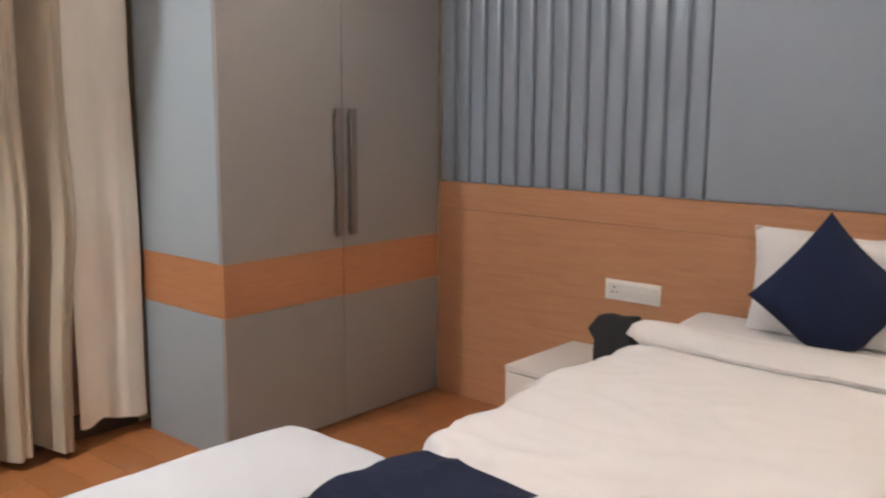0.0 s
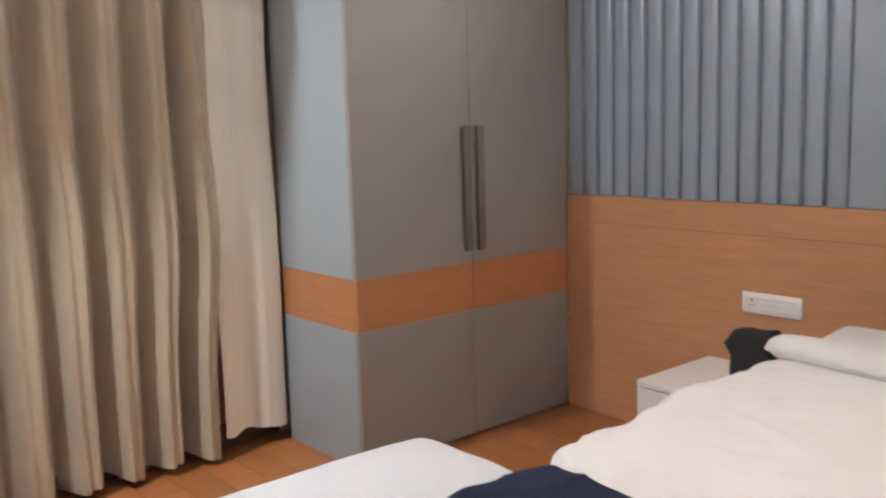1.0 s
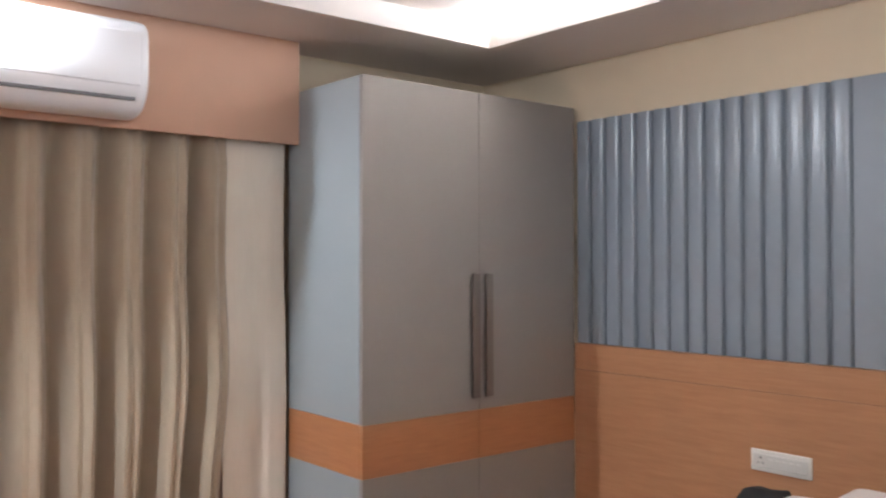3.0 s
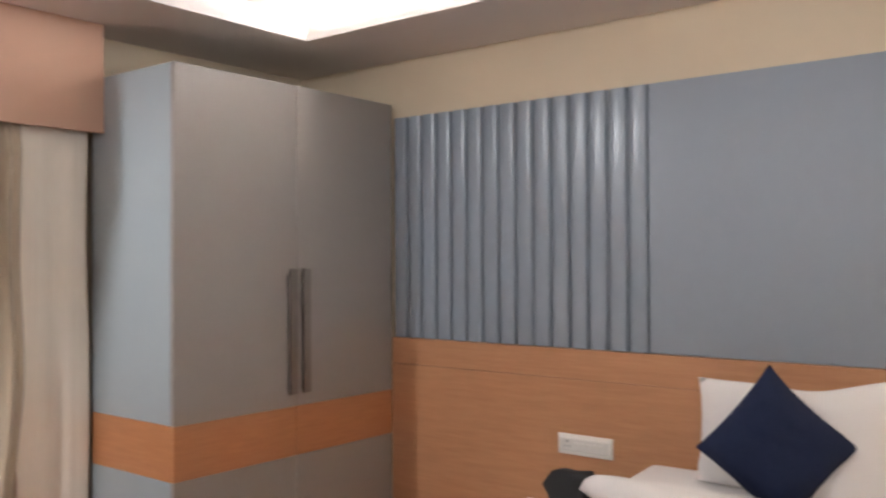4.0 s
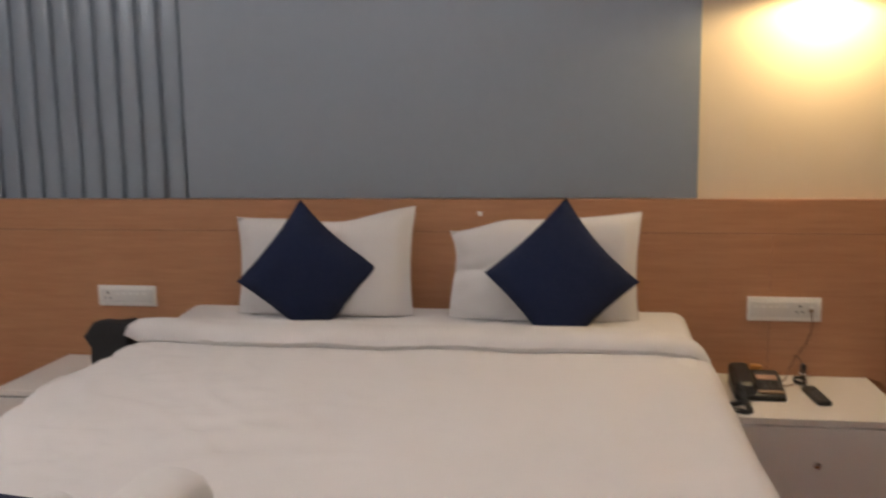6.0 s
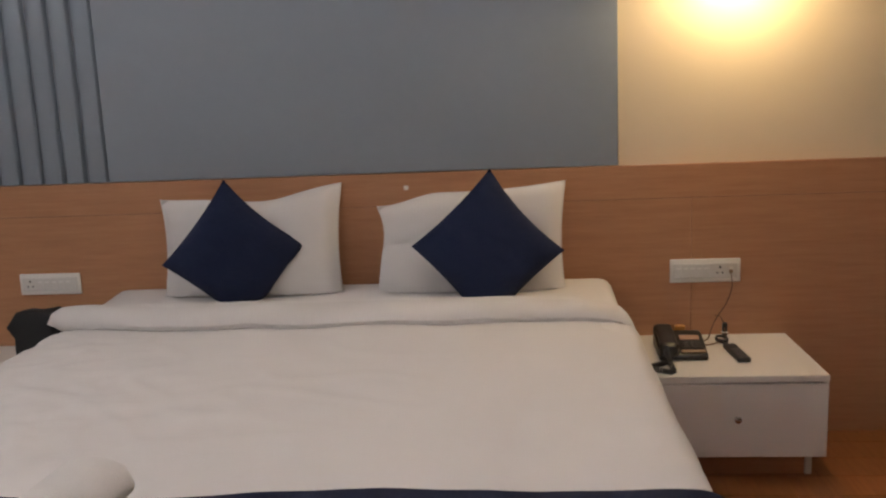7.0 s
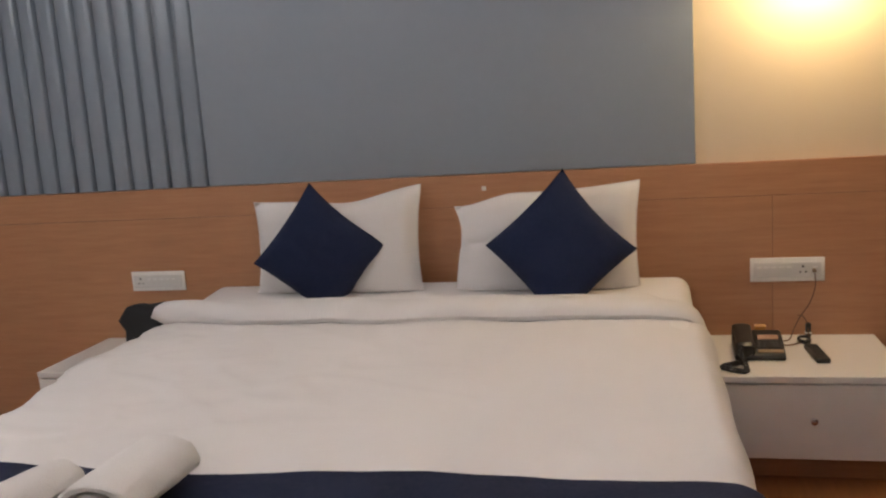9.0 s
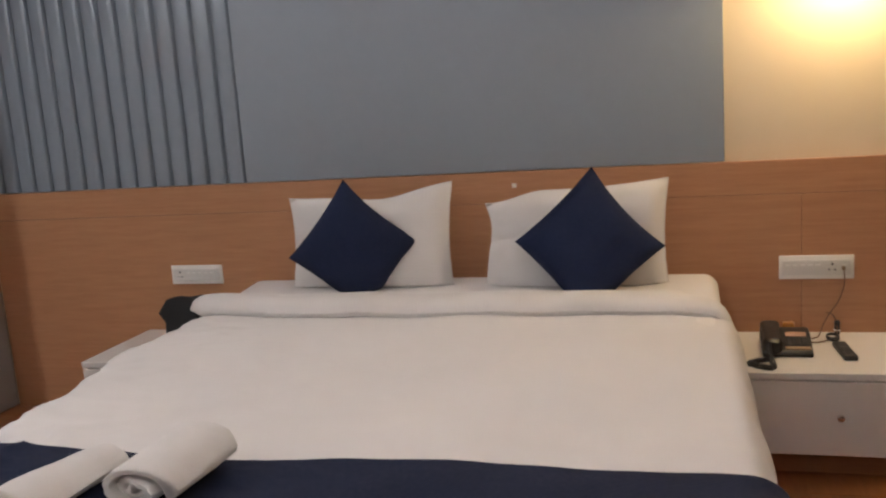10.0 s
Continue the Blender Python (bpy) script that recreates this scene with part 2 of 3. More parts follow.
def lathe(profile, sides=24, bm=None):
    rings = [[Vector((r * math.cos(a), r * math.sin(a), z)) for a in (2 * math.pi * k / sides for k in range(sides))] for r, z in profile]
    return loft(rings, bm=bm)


def sheet(f, nu, nv, thick=0.0):
    """A grid surface f(u, v), u and v from 0 to 1, given a thickness downward."""
    bm = bmesh.new()
    g = [[bm.verts.new(f(i / nu, j / nv)) for j in range(nv + 1)] for i in range(nu + 1)]
    for i in range(nu):
        for j in range(nv):
            bm.faces.new((g[i][j], g[i + 1][j], g[i + 1][j + 1], g[i][j + 1]))
    if thick:
        bmesh.ops.recalc_face_normals(bm, faces=bm.faces)
        bmesh.ops.solidify(bm, geom=bm.faces[:], thickness=thick)
    return bm


def sstep(a, b, x):
    t = min(1, max(0, (x - a) / (b - a)))
    return t * t * (3 - 2 * t)


def nz(x, y, z=0.0):
    return noise.noise(Vector((x, y, z)))


# ---------------------------------------------------------------- the room
X0, X1, Y0, WALL = -2.90, 2.65, -4.75, 0.035
base_floor = solid("floor", box(X0 - 0.1, X1 + 0.1, Y0 - 0.1, WALL + 0.1, FLOOR - 0.12, FLOOR - 0.012), M_GAP, "orange-brown wood plank floor, semi-gloss", "floor", kind="structure")

solid("wall_north", box(X0 - 0.1, X1 + 0.1, WALL, WALL + 0.12, 0, 2.7), M_CREAM, "cream painted wall behind the bed", "wall", kind="structure")
solid("wall_south", box(X0 - 0.1, X1 + 0.1, Y0 - 0.12, Y0, 0, 2.7), M_TAUPEWALL, "plain brown-grey painted wall facing the bed", "wall", kind="structure")
solid("wall_east", box(X1, X1 + 0.12, Y0, WALL, 0, 2.7), M_TAUPEWALL, "plain brown-grey painted side wall", "wall", kind="structure")

# west wall with the window opening
WY0, WY1, WZ0, WZ1 = -3.7, -1.6, 0.85, 1.85
bm = box(X0 - 0.12, X0, Y0, WY0, 0, 2.7)
box(X0 - 0.12, X0, WY1, -1.2, 0, 2.7, bm=bm)
box(X0 - 0.12, X0, WY0, WY1, 0, WZ0, bm=bm)
box(X0 - 0.12, X0, WY0, WY1, WZ1, 2.7, bm=bm)
solid("wall_west", bm, M_SALMON, "salmon painted window wall behind the curtains", "wall", kind="structure")
solid("wall_west_return", box(X0 - 0.12, X0, -1.2, WALL, 0, 2.7), M_CREAM, "cream painted wall above and behind the wardrobe", "wall", kind="structure")
win = tagged(new("window_1"), "aluminium sliding window behind closed curtains", "window", kind="structure")
win.matrix_basis = pose(X0 - 0.06, 0, 0)
bm = box(-0.03, 0.03, WY0, WY1, WZ0, WZ0 + 0.05, 0.004)
box(-0.03, 0.03, WY0, WY1, WZ1 - 0.05, WZ1, 0.004, bm=bm)
for y in (WY0, (WY0 + WY1) / 2 - 0.025, WY1 - 0.05):
    box(-0.03, 0.03, y, y + 0.05, WZ0 + 0.05, WZ1 - 0.05, 0.004, bm=bm)
part("window_frame", bm, M_FRAME, win)
for y in (WY0 + 0.05, (WY0 + WY1) / 2 + 0.025):
    p = part("pane", box(-0.003, 0.003, y, y + (WY1 - WY0) / 2 - 0.075, WZ0 + 0.05, WZ1 - 0.05), M_GLASS, win)
    p.visible_shadow = False

# box beam above the window, salmon, from which the curtains hang
BX = -2.70
solid("beam_west", box(BX - 0.02, BX, Y0, -1.2, 1.915, CEIL, 0.003), M_SALMON, "salmon painted pelmet board above the curtains", "pelmet", kind="structure")
solid("baseboard", box(X0, X0 + 0.015, Y0, -1.2, FLOOR, FLOOR + 0.1, 0.003), M_SKIRT, "dark wood skirting below the curtains", "baseboard", kind="structure")

# ceiling: a dropped border with a lit tray
bm = bmesh.new()
box(X0, X1, TY1, WALL, CEIL, CEIL + 0.035, bm=bm)
box(X0, X1, Y0, TY0, CEIL, CEIL + 0.035, bm=bm)
box(X0, TX0, TY0, TY1, CEIL, CEIL + 0.035, bm=bm)
box(TX1, X1, TY0, TY1, CEIL, CEIL + 0.035, bm=bm)
box(X0, X1, Y0, WALL, TRAY, TRAY + 0.1, bm=bm)
G = 0.11
box(TX0 - G - 0.03, TX0 - G, TY0 - G, TY1 + G, CEIL + 0.035, TRAY, bm=bm)
box(TX1 + G, TX1 + G + 0.03, TY0 - G, TY1 + G, CEIL + 0.035, TRAY, bm=bm)
box(TX0 - G, TX1 + G, TY1 + G, TY1 + G + 0.03, CEIL + 0.035, TRAY, bm=bm)
box(TX0 - G, TX1 + G, TY0 - G - 0.03, TY0 - G, CEIL + 0.035, TRAY, bm=bm)
solid("ceiling", bm, M_CEIL, "white false ceiling with a lit recessed tray", "ceiling", kind="structure")


# ---------------------------------------------------------------- wall panelling
def headboard():
    h = thing("headboard", pose(0, WALL, 0), "full-width orange-brown wood veneer headboard panelling on the wall", "headboard")
    xs = [-2.236, 1.227, X1]
    for a, b in zip(xs, xs[1:]):
        part("panel", box(a + 0.0006, b - 0.0006, -WALL, -0.006, FLOOR, 0.9213, 0.0012, 1), M_WOOD, h)
    part("top_rail", box(xs[0], xs[-1], -WALL, -0.006, 0.9227, 1.043, 0.0010, 1), M_WOOD, h)
    part("backing", box(-2.235, X1, -WALL + 0.0025, 0.0, FLOOR + 0.001, 1.04), M_GAP, h, "dark backing seen in the joints")
    part("sticker", box(0.19, 0.207, -WALL - 0.002, -WALL, 0.982, 0.998, 0.0005, 1), M_PLASTIC, h, "small torn white sticker")
    return h


headboard()


def fluted_panel():
    f = thing("fluted_panel", pose(-2.236, WALL, 1.0455), "blue-grey fluted wall panel above the headboard", "wall panel")
    top = 2.075 - 1.0455
    part("backing", box(0, 1.302, -0.008, 0.0, 0, top), M_PANEL, f)
    pitch = 1.302 / 15
    n = 10
    prof = [(-0.5, 0.0)] + [(-0.5 + k / n, 0.006 + 0.015 * (1 - (2 * k / n - 1) ** 4) ** 0.5) for k in range(n + 1)] + [(0.5, 0.0)]
    w = pitch - 0.008
    ring = [(x * w, -0.0085 - y) for x, y in prof]
    me = finish("flute", loft([[Vector((x, y, 0)) for x, y in ring], [Vector((x, y, top)) for x, y in ring]]), M_PANEL)
    for k in range(15):
        shared("flute", me, f, pose((k + 0.5) * pitch, 0, 0))
    return f


fluted_panel()
solid("flat_panel", box(-0.932, 0.969, -0.026, 0.0, 0, 2.075 - 1.0455, 0.0015, 1), M_FLAT, "plain blue-grey laminate wall panel above the bed", "wall panel", m=pose(0, WALL, 1.0455))


# ---------------------------------------------------------------- wardrobe
def wardrobe():
    w = thing("wardrobe", pose(-2.236, -0.6, 0), "tall two-door grey laminate wardrobe with a wood-veneer band", "wardrobe")
    z0, z1, zt = 0.592, 0.798, 2.14
    D, H = -0.555, 0.599
    # carcass: sides, top, back, plinth
    bm = box(D, -0.022, -H, -H + 0.02, FLOOR, z0 - 0.001, 0.001, 1)
    box(D, -0.022, -H, -H + 0.02, z1 + 0.001, zt, 0.001, 1, bm=bm)
    part("side_panel", bm, M_END, w, "pale blue-grey end panel")
    part("side_band", box(D, -0.022, -H, -H + 0.02, z0, z1, 0.001, 1), M_BAND, w, "wood veneer band")
    part("side_panel", box(D, -0.022, H - 0.02, H, FLOOR, zt, 0.001, 1), M_PANEL, w)
    part("top_panel", box(D, -0.022, -H + 0.02, H - 0.02, zt - 0.02, zt, 0.001, 1), M_DOOR, w)
    part("back_panel", box(D, D + 0.01, -H + 0.02, H - 0.02, 0.06, zt - 0.02), M_DOOR, w)
    part("plinth", box(-0.06, -0.022, -H + 0.02, H - 0.02, FLOOR, 0.09), M_SKIRT, w, "dark recessed plinth")
    for s in (-1, 1):
        ya, yb = (-H, -0.0015) if s < 0 else (0.0015, H)
        d = part("door", box(-0.0205, 0, ya, yb, z1, zt, 0.0012, 1), M_DOOR, w, "taupe-grey laminate door leaf")
        part("door_band", box(-0.0205, 0, ya, yb, z0 + 0.001, z1 - 0.001, 0.0012, 1), M_BAND, d, "wood veneer band")
        part("door_lower", box(-0.0205, 0, ya, yb, FLOOR + 0.012, z0, 0.0012, 1), M_DOOR, d)
        yc = -0.032 if s < 0 else 0.042
        bm = box(0.012, 0.024, yc - 0.02, yc + 0.02, 0.85, 1.372, 0.004)
        box(0, 0.013, yc - 0.012, yc + 0.012, 0.87, 0.89, 0.002, bm=bm)
        box(0, 0.013, yc - 0.012, yc + 0.012, 1.332, 1.352, 0.002, bm=bm)
        part("handle", bm, M_BRONZE, d, "long flat dark metal pull handle")
    return w


wardrobe()


# ---------------------------------------------------------------- curtains and air conditioner
def curtain(name, y0, y1, x, z0, z1, folds, depth, mat, label, seed, swing=0.0):
    def f(u, v):
        z = z0 + (z1 - z0) * v
        y = y0 + (y1 - y0) * u
        spread = 0.75 + 0.25 * (1 - v)
        ph = folds * 2 * math.pi * u + 0.9 * math.sin(5.3 * u + seed) + 0.35 * nz(u * 6, v * 1.5, seed)
        d = depth * spread * (1 - 2.1 * ((1 - math.sin(ph)) / 2) ** 3.0 + 0.18 * math.sin(2 * ph + 1.1 + 2 * nz(u * 4, v, seed + 3))) * (1 - 0.45 * sstep(0.90, 0.96, v))
        d *= min(1.0, 0.72 + 0.45 * abs(nz(u * 5.0, 0.4 * v, seed + 9)) * 2)
        y += 0.012 * math.cos(ph) + swing * (u ** 4) * (0.8 * math.exp(-((z - 0.95) / 0.35) ** 2) - 0.9 * (1 - v)) + 0.02 * nz(u * 3, v * 2, seed + 5)
        zz = z + (0.012 * math.sin(ph * 0.5) + 0.02 * nz(u * 4, 0, seed)) * (1 - v)
        return Vector((x + d, y, zz))
    c = thing(name, pose(0, 0, 0), label, "curtain", "window curtains")
    part("drape", sheet(f, max(40, int(folds * 20)), 40, 0.003), mat, c)
    k = max(3, int(folds))
    hm = finish("hook", box(-0.008, 0.008, -0.006, 0.006, -0.01, 0.03, 0.002, 1), M_PLASTIC)
    for i in range(k):
        shared("hook", hm, c, pose(x, y0 + (y1 - y0) * (i + 0.5) / k, z1))
    return c


curtain("curtain", -4.3, -1.482, -2.797, 0.06, 2.0, 15.5, 0.075, M_CURTAIN, "beige pleated full-length curtain, drawn closed", 1.7, swing=0.055)
curtain("curtain", -1.515, -1.225, -2.785, 0.115, 2.0, 1.2, 0.007, M_LINING, "pale cream curtain panel hanging nearly flat", 4.1)
rod = bmesh.new()
box(-2.815, -2.765, -4.4, -1.21, 2.028, 2.045, 0.002, 1, bm=rod)
for yy in (-4.2, -3.4, -2.6, -1.8, -1.3):
    box(X0, -2.80, yy - 0.015, yy + 0.015, 2.045, 2.06, 0.001, 1, bm=rod)
solid("curtain_rail", rod, M_FRAME, "slim metal curtain track behind the pelmet", "curtain rail")


def air_conditioner():
    a = thing("air_conditioner", pose(BX, -2.355, 1.935), "white wall-mounted split air conditioner above the curtain", "air conditioner")
    prof = [(0, 0.02), (0.05, 0.0), (0.12, 0.005), (0.17, 0.035), (0.205, 0.09), (0.215, 0.16), (0.212, 0.27), (0.198, 0.318), (0.16, 0.335), (0, 0.335)]
    prof = [(q.x, q.z) for q in smoothpath([(x, 0, z) for x, z in prof[1:-1]], 3)]
    prof = [(0, 0.02)] + prof + [(0, 0.335)]
    hw = 0.43
    rings = []
    for y, s in ((-hw, 0.93), (-hw + 0.012, 0.985), (-hw + 0.03, 1), (hw - 0.03, 1), (hw - 0.012, 0.985), (hw, 0.93)):
        rings.append([Vector((px * s, y, 0.17 + (pz - 0.17) * s)) for px, pz in prof])
    part("body", loft(rings), M_AC, a)
    part("louver", box(0.10, 0.185, -hw + 0.05, hw - 0.05, -0.002, 0.006, 0.002, 1), M_AC, a).matrix_basis = pose(0.01, 0, 0.018, 0, -28, 0)
    part("air_slot", box(0.12, 0.195, -hw + 0.045, hw - 0.045, 0.05, 0.062, 0.002, 1), M_SLOT, a, "grey air outlet slot").matrix_basis = pose(0.001, 0, 0)
    part("front_panel", box(0.206, 0.2165, -hw + 0.035, hw - 0.035, 0.10, 0.285, 0.004), M_AC, a)
    return a


air_conditioner()


# ---------------------------------------------------------------- bed and bedding
BED_W, BED_Y0, BED_Y1 = 0.93, -2.08, -0.012
TOP = 0.578
bed = thing("bed", pose(0, 0, 0), "double bed with a white mattress against the headboard", "bed")
part("base", box(-BED_W + 0.03, BED_W - 0.03, BED_Y0 + 0.03, BED_Y1, 0.06, 0.36, 0.01), M_WOOD, bed, "wood veneer bed base")
for lx in (-0.8, 0.8):
    for ly in (-1.95, -0.15):
        part("leg", box(lx - 0.03, lx + 0.03, ly - 0.03, ly + 0.03, FLOOR, 0.062, 0.004, 1), M_SKIRT, bed)


bm = box(-BED_W + 0.005, BED_W + 0.008, BED_Y0 + 0.01, BED_Y1, 0.36, 0.645, 0.05, 5)
for v in bm.verts:
    v.co.z -= (0.085 * sstep(-0.5, -0.75, v.co.y) + 0.060 * sstep(-0.55, -0.8, v.co.y)) * sstep(0.4, 0.6, v.co.z)
    v.co.z += 0.006 * nz(v.co.x * 4, v.co.y * 4, 2)
part("mattress", bm, M_LINEN, bed, "white sheeted mattress")


def drape_point(s, q, top, wl, wr, foot, lift=0.0, out=0.0):
    """A cloth laid over the bed: s runs across, q along towards the foot; past the edges it hangs."""
    w = wr + 0.016 * sstep(0.8, 1.5, q) if s > 0 else wl + 0.012 * math.sin(q * 15.0) + 0.008 * math.sin(q * 34.0 + 1.0) - 0.075 * sstep(1.47, 1.55, q) - 0.04 * sstep(0.95, 0.5, q)
    over = max(0.0, abs(s) - w)
    r = 0.075 if s > 0 else 0.075 - 0.03 * sstep(1.35, 1.5, q)
    drop = over - r * (1 - math.exp(-over / r)) * 0.75
    x = math.copysign(min(abs(s), w) + (r * (1 - math.exp(-over / r)) * 0.75) + (0.08 if s > 0 else 0.06) * over, s)
    x += math.copysign(out * sstep(-0.03, 0.07, abs(s) - w), s)
    fo = max(0.0, q - foot)
    dropf = fo - r * (1 - math.exp(-fo / r)) * 0.75
    y = -(min(q, foot) + r * (1 - math.exp(-fo / r)) * 0.75 + 0.05 * fo)
    z = top - max(drop, dropf) - 0.15 * min(drop, dropf)
    hang = min(1.0, over / 0.15)
    z += 0.046 * sstep(1.5, 0.5, q)
    x += math.copysign(hang * (0.35 if s > 0 else 1.0) * (0.014 * math.sin(q * 9.0 + 2.0 * nz(q, 0, 3)) + 0.008 * math.sin(q * 23.0)), s)
    y -= min(1.0, fo / 0.15) * 0.012 * math.sin(s * 11)
    # soft quilted unevenness, a gentle fall towards the edges
    z += 0.010 * nz(s * 2.2, q * 1.8, 5) + 0.004 * nz(s * 7, q * 6, 8) - 0.020 * min(1.0, abs(s) / w) ** 4
    z += (0.004 + 0.007 * sstep(0.2, -0.7, s)) * math.sin(34 * (q + 0.30 * s) + 4 * nz(s * 2, q * 2, 1)) * max(0, nz(s * 1.6, q * 1.5, 11)) * (1 - hang)
    # soft creases, more of them on the side that was pulled about
    crease = max(0.0, 1 - 5.0 * abs(nz(s * 2.6 + q * 1.2, q * 5.5 - s * 1.5, 21)))
    z += 0.0085 * crease * crease * sstep(0.7, -0.5, s) * (0.35 + 0.65 * max(0.0, min(1.0, 0.5 + 1.6 * nz(s * 1.5, q * 1.5, 31))))
    fine = max(0.0, 1 - 7.0 * abs(nz(s * 3.5 - q * 2.0, q * 13.0 + s * 2.0, 41)))
    z += 0.0038 * fine * fine * sstep(0.2, -0.6, s) * (1 - hang)
    return Vector((x, y, z + lift))


WL, WR = 0.943, 0.928


def duvet_f(u, v):
    q = 0.50 + (2.52 - 0.50) * v
    ll = 0.30 + 0.03 * math.sin(q * 7) + 0.02 * math.sin(q * 17)
    s = -(WL + ll) + (WL + ll + WR + 0.36) * u
    return drape_point(s, q, TOP, WL, WR, 2.10)


duvet = thing("duvet", pose(0, 0, 0), "white cotton duvet spread over the bed, its top edge folded back", "duvet")
part("cover", sheet(duvet_f, 150, 120, 0.014), M_DUVET, duvet)


def hem_f(u, v):
    q = 0.62 + 0.84 * v
    return drape_point(-0.70 - 0.40 * u, q, TOP - 0.016, WL + 0.016 + 0.006 * math.sin(q * 21), WR, 2.10)


part("under_layer", sheet(hem_f, 40, 70, 0.004), M_LINEN, duvet, "thin edge of the layer below the duvet")


# the folded-back edge: a soft flattened roll across the bed that falls over both sides
def fold_rings():
    rings = []
    n = 90
    for i in range(n + 1):
        s = -0.945 + (0.945 + 1.10) * i / n
        c = drape_point(s, 0.495, TOP + 0.002, 1.09, 0.902, 9.0)
        left = sstep(-0.5, -0.88, s)
        h = (0.036 + 0.012 * left) * (1 - 0.6 * sstep(0.88, 1.0, s)) + 0.004 * nz(s * 3, 0, 4)
        w = 0.093 + 0.02 * nz(s * 2, 2, 4) - 0.015 * left - 0.03 * sstep(0.9, 1.05, s)
        side = sstep(0.30, 0.85, abs(s))
        w -= 0.026 * side
        h *= 1 - 0.12 * side
        c.y += 0.030 * side
        end = min(1, max(0.12, math.sqrt(max(0.0, 1 - max(0, (-0.88 - s) / 0.066) ** 2))))
        c.y += 0.012 * math.sin(s * 3.1 + 0.4) + 0.01 * nz(s * 2.5, 1, 6)
        over = max(0, s - 0.903)
        a = min(1.45, over / 0.07)
        nrm = Vector((math.sin(a), 0, math.cos(a)))
        ring = []
        for k in range(16):
            t = 2 * math.pi * k / 16
            cy, cz = math.cos(t), math.sin(t)
            yy = cy * w * end
            zz = (0.40 + 1.06 * (1 - abs(cy) ** 3.2) ** 0.62 if cz > 0 else 0.40 - 0.80 * abs(cz) ** 0.7) * h * end
            ring.append(c + Vector((-0.028 * sstep(-0.82, -0.96, s) * cz, yy, 0)) + nrm * zz)
        rings.append(ring)
    return rings


part("folded_edge", loft(fold_rings()), M_DUVET, duvet, "thick folded-back edge")


def under_fold(u, v):
    s = -0.86 + (0.86 + 0.86) * u
    q = 0.33 + 0.14 * v
    return Vector((s + 0.01 * nz(v * 4, 1), -q, 0.653 - 0.03 * sstep(0.78, 0.86, abs(s)) + 0.010 * math.sin(math.pi * v) + 0.006 * nz(s * 5, q * 6, 7)))


part("sheet_layer", sheet(under_fold, 50, 8, 0.012), M_LINEN, duvet)


def runner_f(u, v):
    q = 1.612 + 0.495 * v
    s = -1.235 + (1.235 + 1.20) * u
    q += (-0.005 + 0.072 * min(1.0, max(0.0, (0.95 - s) / 1.1)) - 0.076 * sstep(-0.3, -0.95, s)) * (1 - v)
    return drape_point(s, q, TOP, WL, WR, 2.11, 0.019, 0.022)


solid("bed_runner", sheet(runner_f, 150, 30, 0.004), M_NAVY, "navy blue fabric bed runner across the foot of the bed", "bed runner")


def pillow_mesh(w, h, t, pinch, n=22, sag=None, floor_z=None, frame_m=None):
    """A stuffed case: w and h half sizes, t half thickness, corners drawn out to points; lies in its local xz plane."""
    bm = bmesh.new()
    def point(u, v, side):
        x = w * u * (1 - pinch * (1 - v * v) * abs(u))
        z = h * v * (1 - (pinch * 1.7 if v > 0 else pinch) * (1 - u * u) * abs(v))
        d = t * ((1 - u ** 4) * (1 - v ** 4)) ** 0.55
        d *= 1 + 0.10 * nz(u * 2.1, v * 2.1, 3 * w + side)
        d += 0.07 * t * nz(u * 5, v * 6, 9 * h) + 0.03 * t * nz(u * 14 + 3 * v, v * 5, 4 * w)
        crease = max(0.0, 1 - 6.0 * abs(nz(u * 2.6 + v, v * 2.2 - u * 0.6, 7 * w + 2 * side)))
        d += 0.055 * t * crease * crease * (1 - u ** 4) * (1 - v ** 4)
        p = Vector((x, side * d, z))
        if sag:
            p = sag(p, u, v)
        return p
    front = {}
    for side in (-1, 1):
        g = {}
        for i in range(n + 1):
            for j in range(n + 1):
                u, v = -1 + 2 * i / n, -1 + 2 * j / n
                rim = i in (0, n) or j in (0, n)
                if rim and (i, j) in front:
                    g[i, j] = front[i, j]
                else:
                    g[i, j] = bm.verts.new(point(u, v, side))
                    if rim:
                        front[i, j] = g[i, j]
        for i in range(n):
            for j in range(n):
                try:
                    bm.faces.new((g[i, j], g[i + 1, j], g[i + 1, j + 1], g[i, j + 1]))
                except ValueError:
                    pass
    if floor_z is not None:
        inv = frame_m.inverted()
        for v in bm.verts:
            p = frame_m @ v.co
            if p.z < floor_z:
                p.z = floor_z - 0.04 * (floor_z - p.z)
                v.co = inv @ p
    ring = [(i, 0) for i in range(n)] + [(n, j) for j in range(n)] + [(n - i, n) for i in range(n)] + [(0, n - j) for j in range(n + 1)]
    return bm, [front[k].co.copy() for k in ring]


def basis(origin, xdir, zhint):
    x = Vector(xdir).normalized()
    z = Vector(zhint)
    z = (z - x * z.dot(x)).normalized()
    y = z.cross(x)
    m = Matrix((x, y, z)).transposed().to_4x4()
    m.translation = Vector(origin)
    return m


PB = 0.640


def sag_a(p, u, v):
    p.z += -0.020 * sstep(0.2, -1, u) * (v > 0) * v + 0.012 * u * max(0, v) - 0.030 * math.exp(-((u - 0.15) / 0.45) ** 2) * max(0, v) ** 2
    return p


def sag_b(p, u, v):
    p.z -= (0.055 * sstep(-0.3, -1, u) - 0.008 * u) * max(0, v)
    p.x += 0.010 * math.sin(3 * v) * sstep(-0.5, -1, u)
    p.y += 0.016 * math.exp(-((v - 0.28 - 0.25 * u) / 0.07) ** 2) * sstep(-0.2, -0.7, u) * (1 if p.y < 0 else 0)
    return p


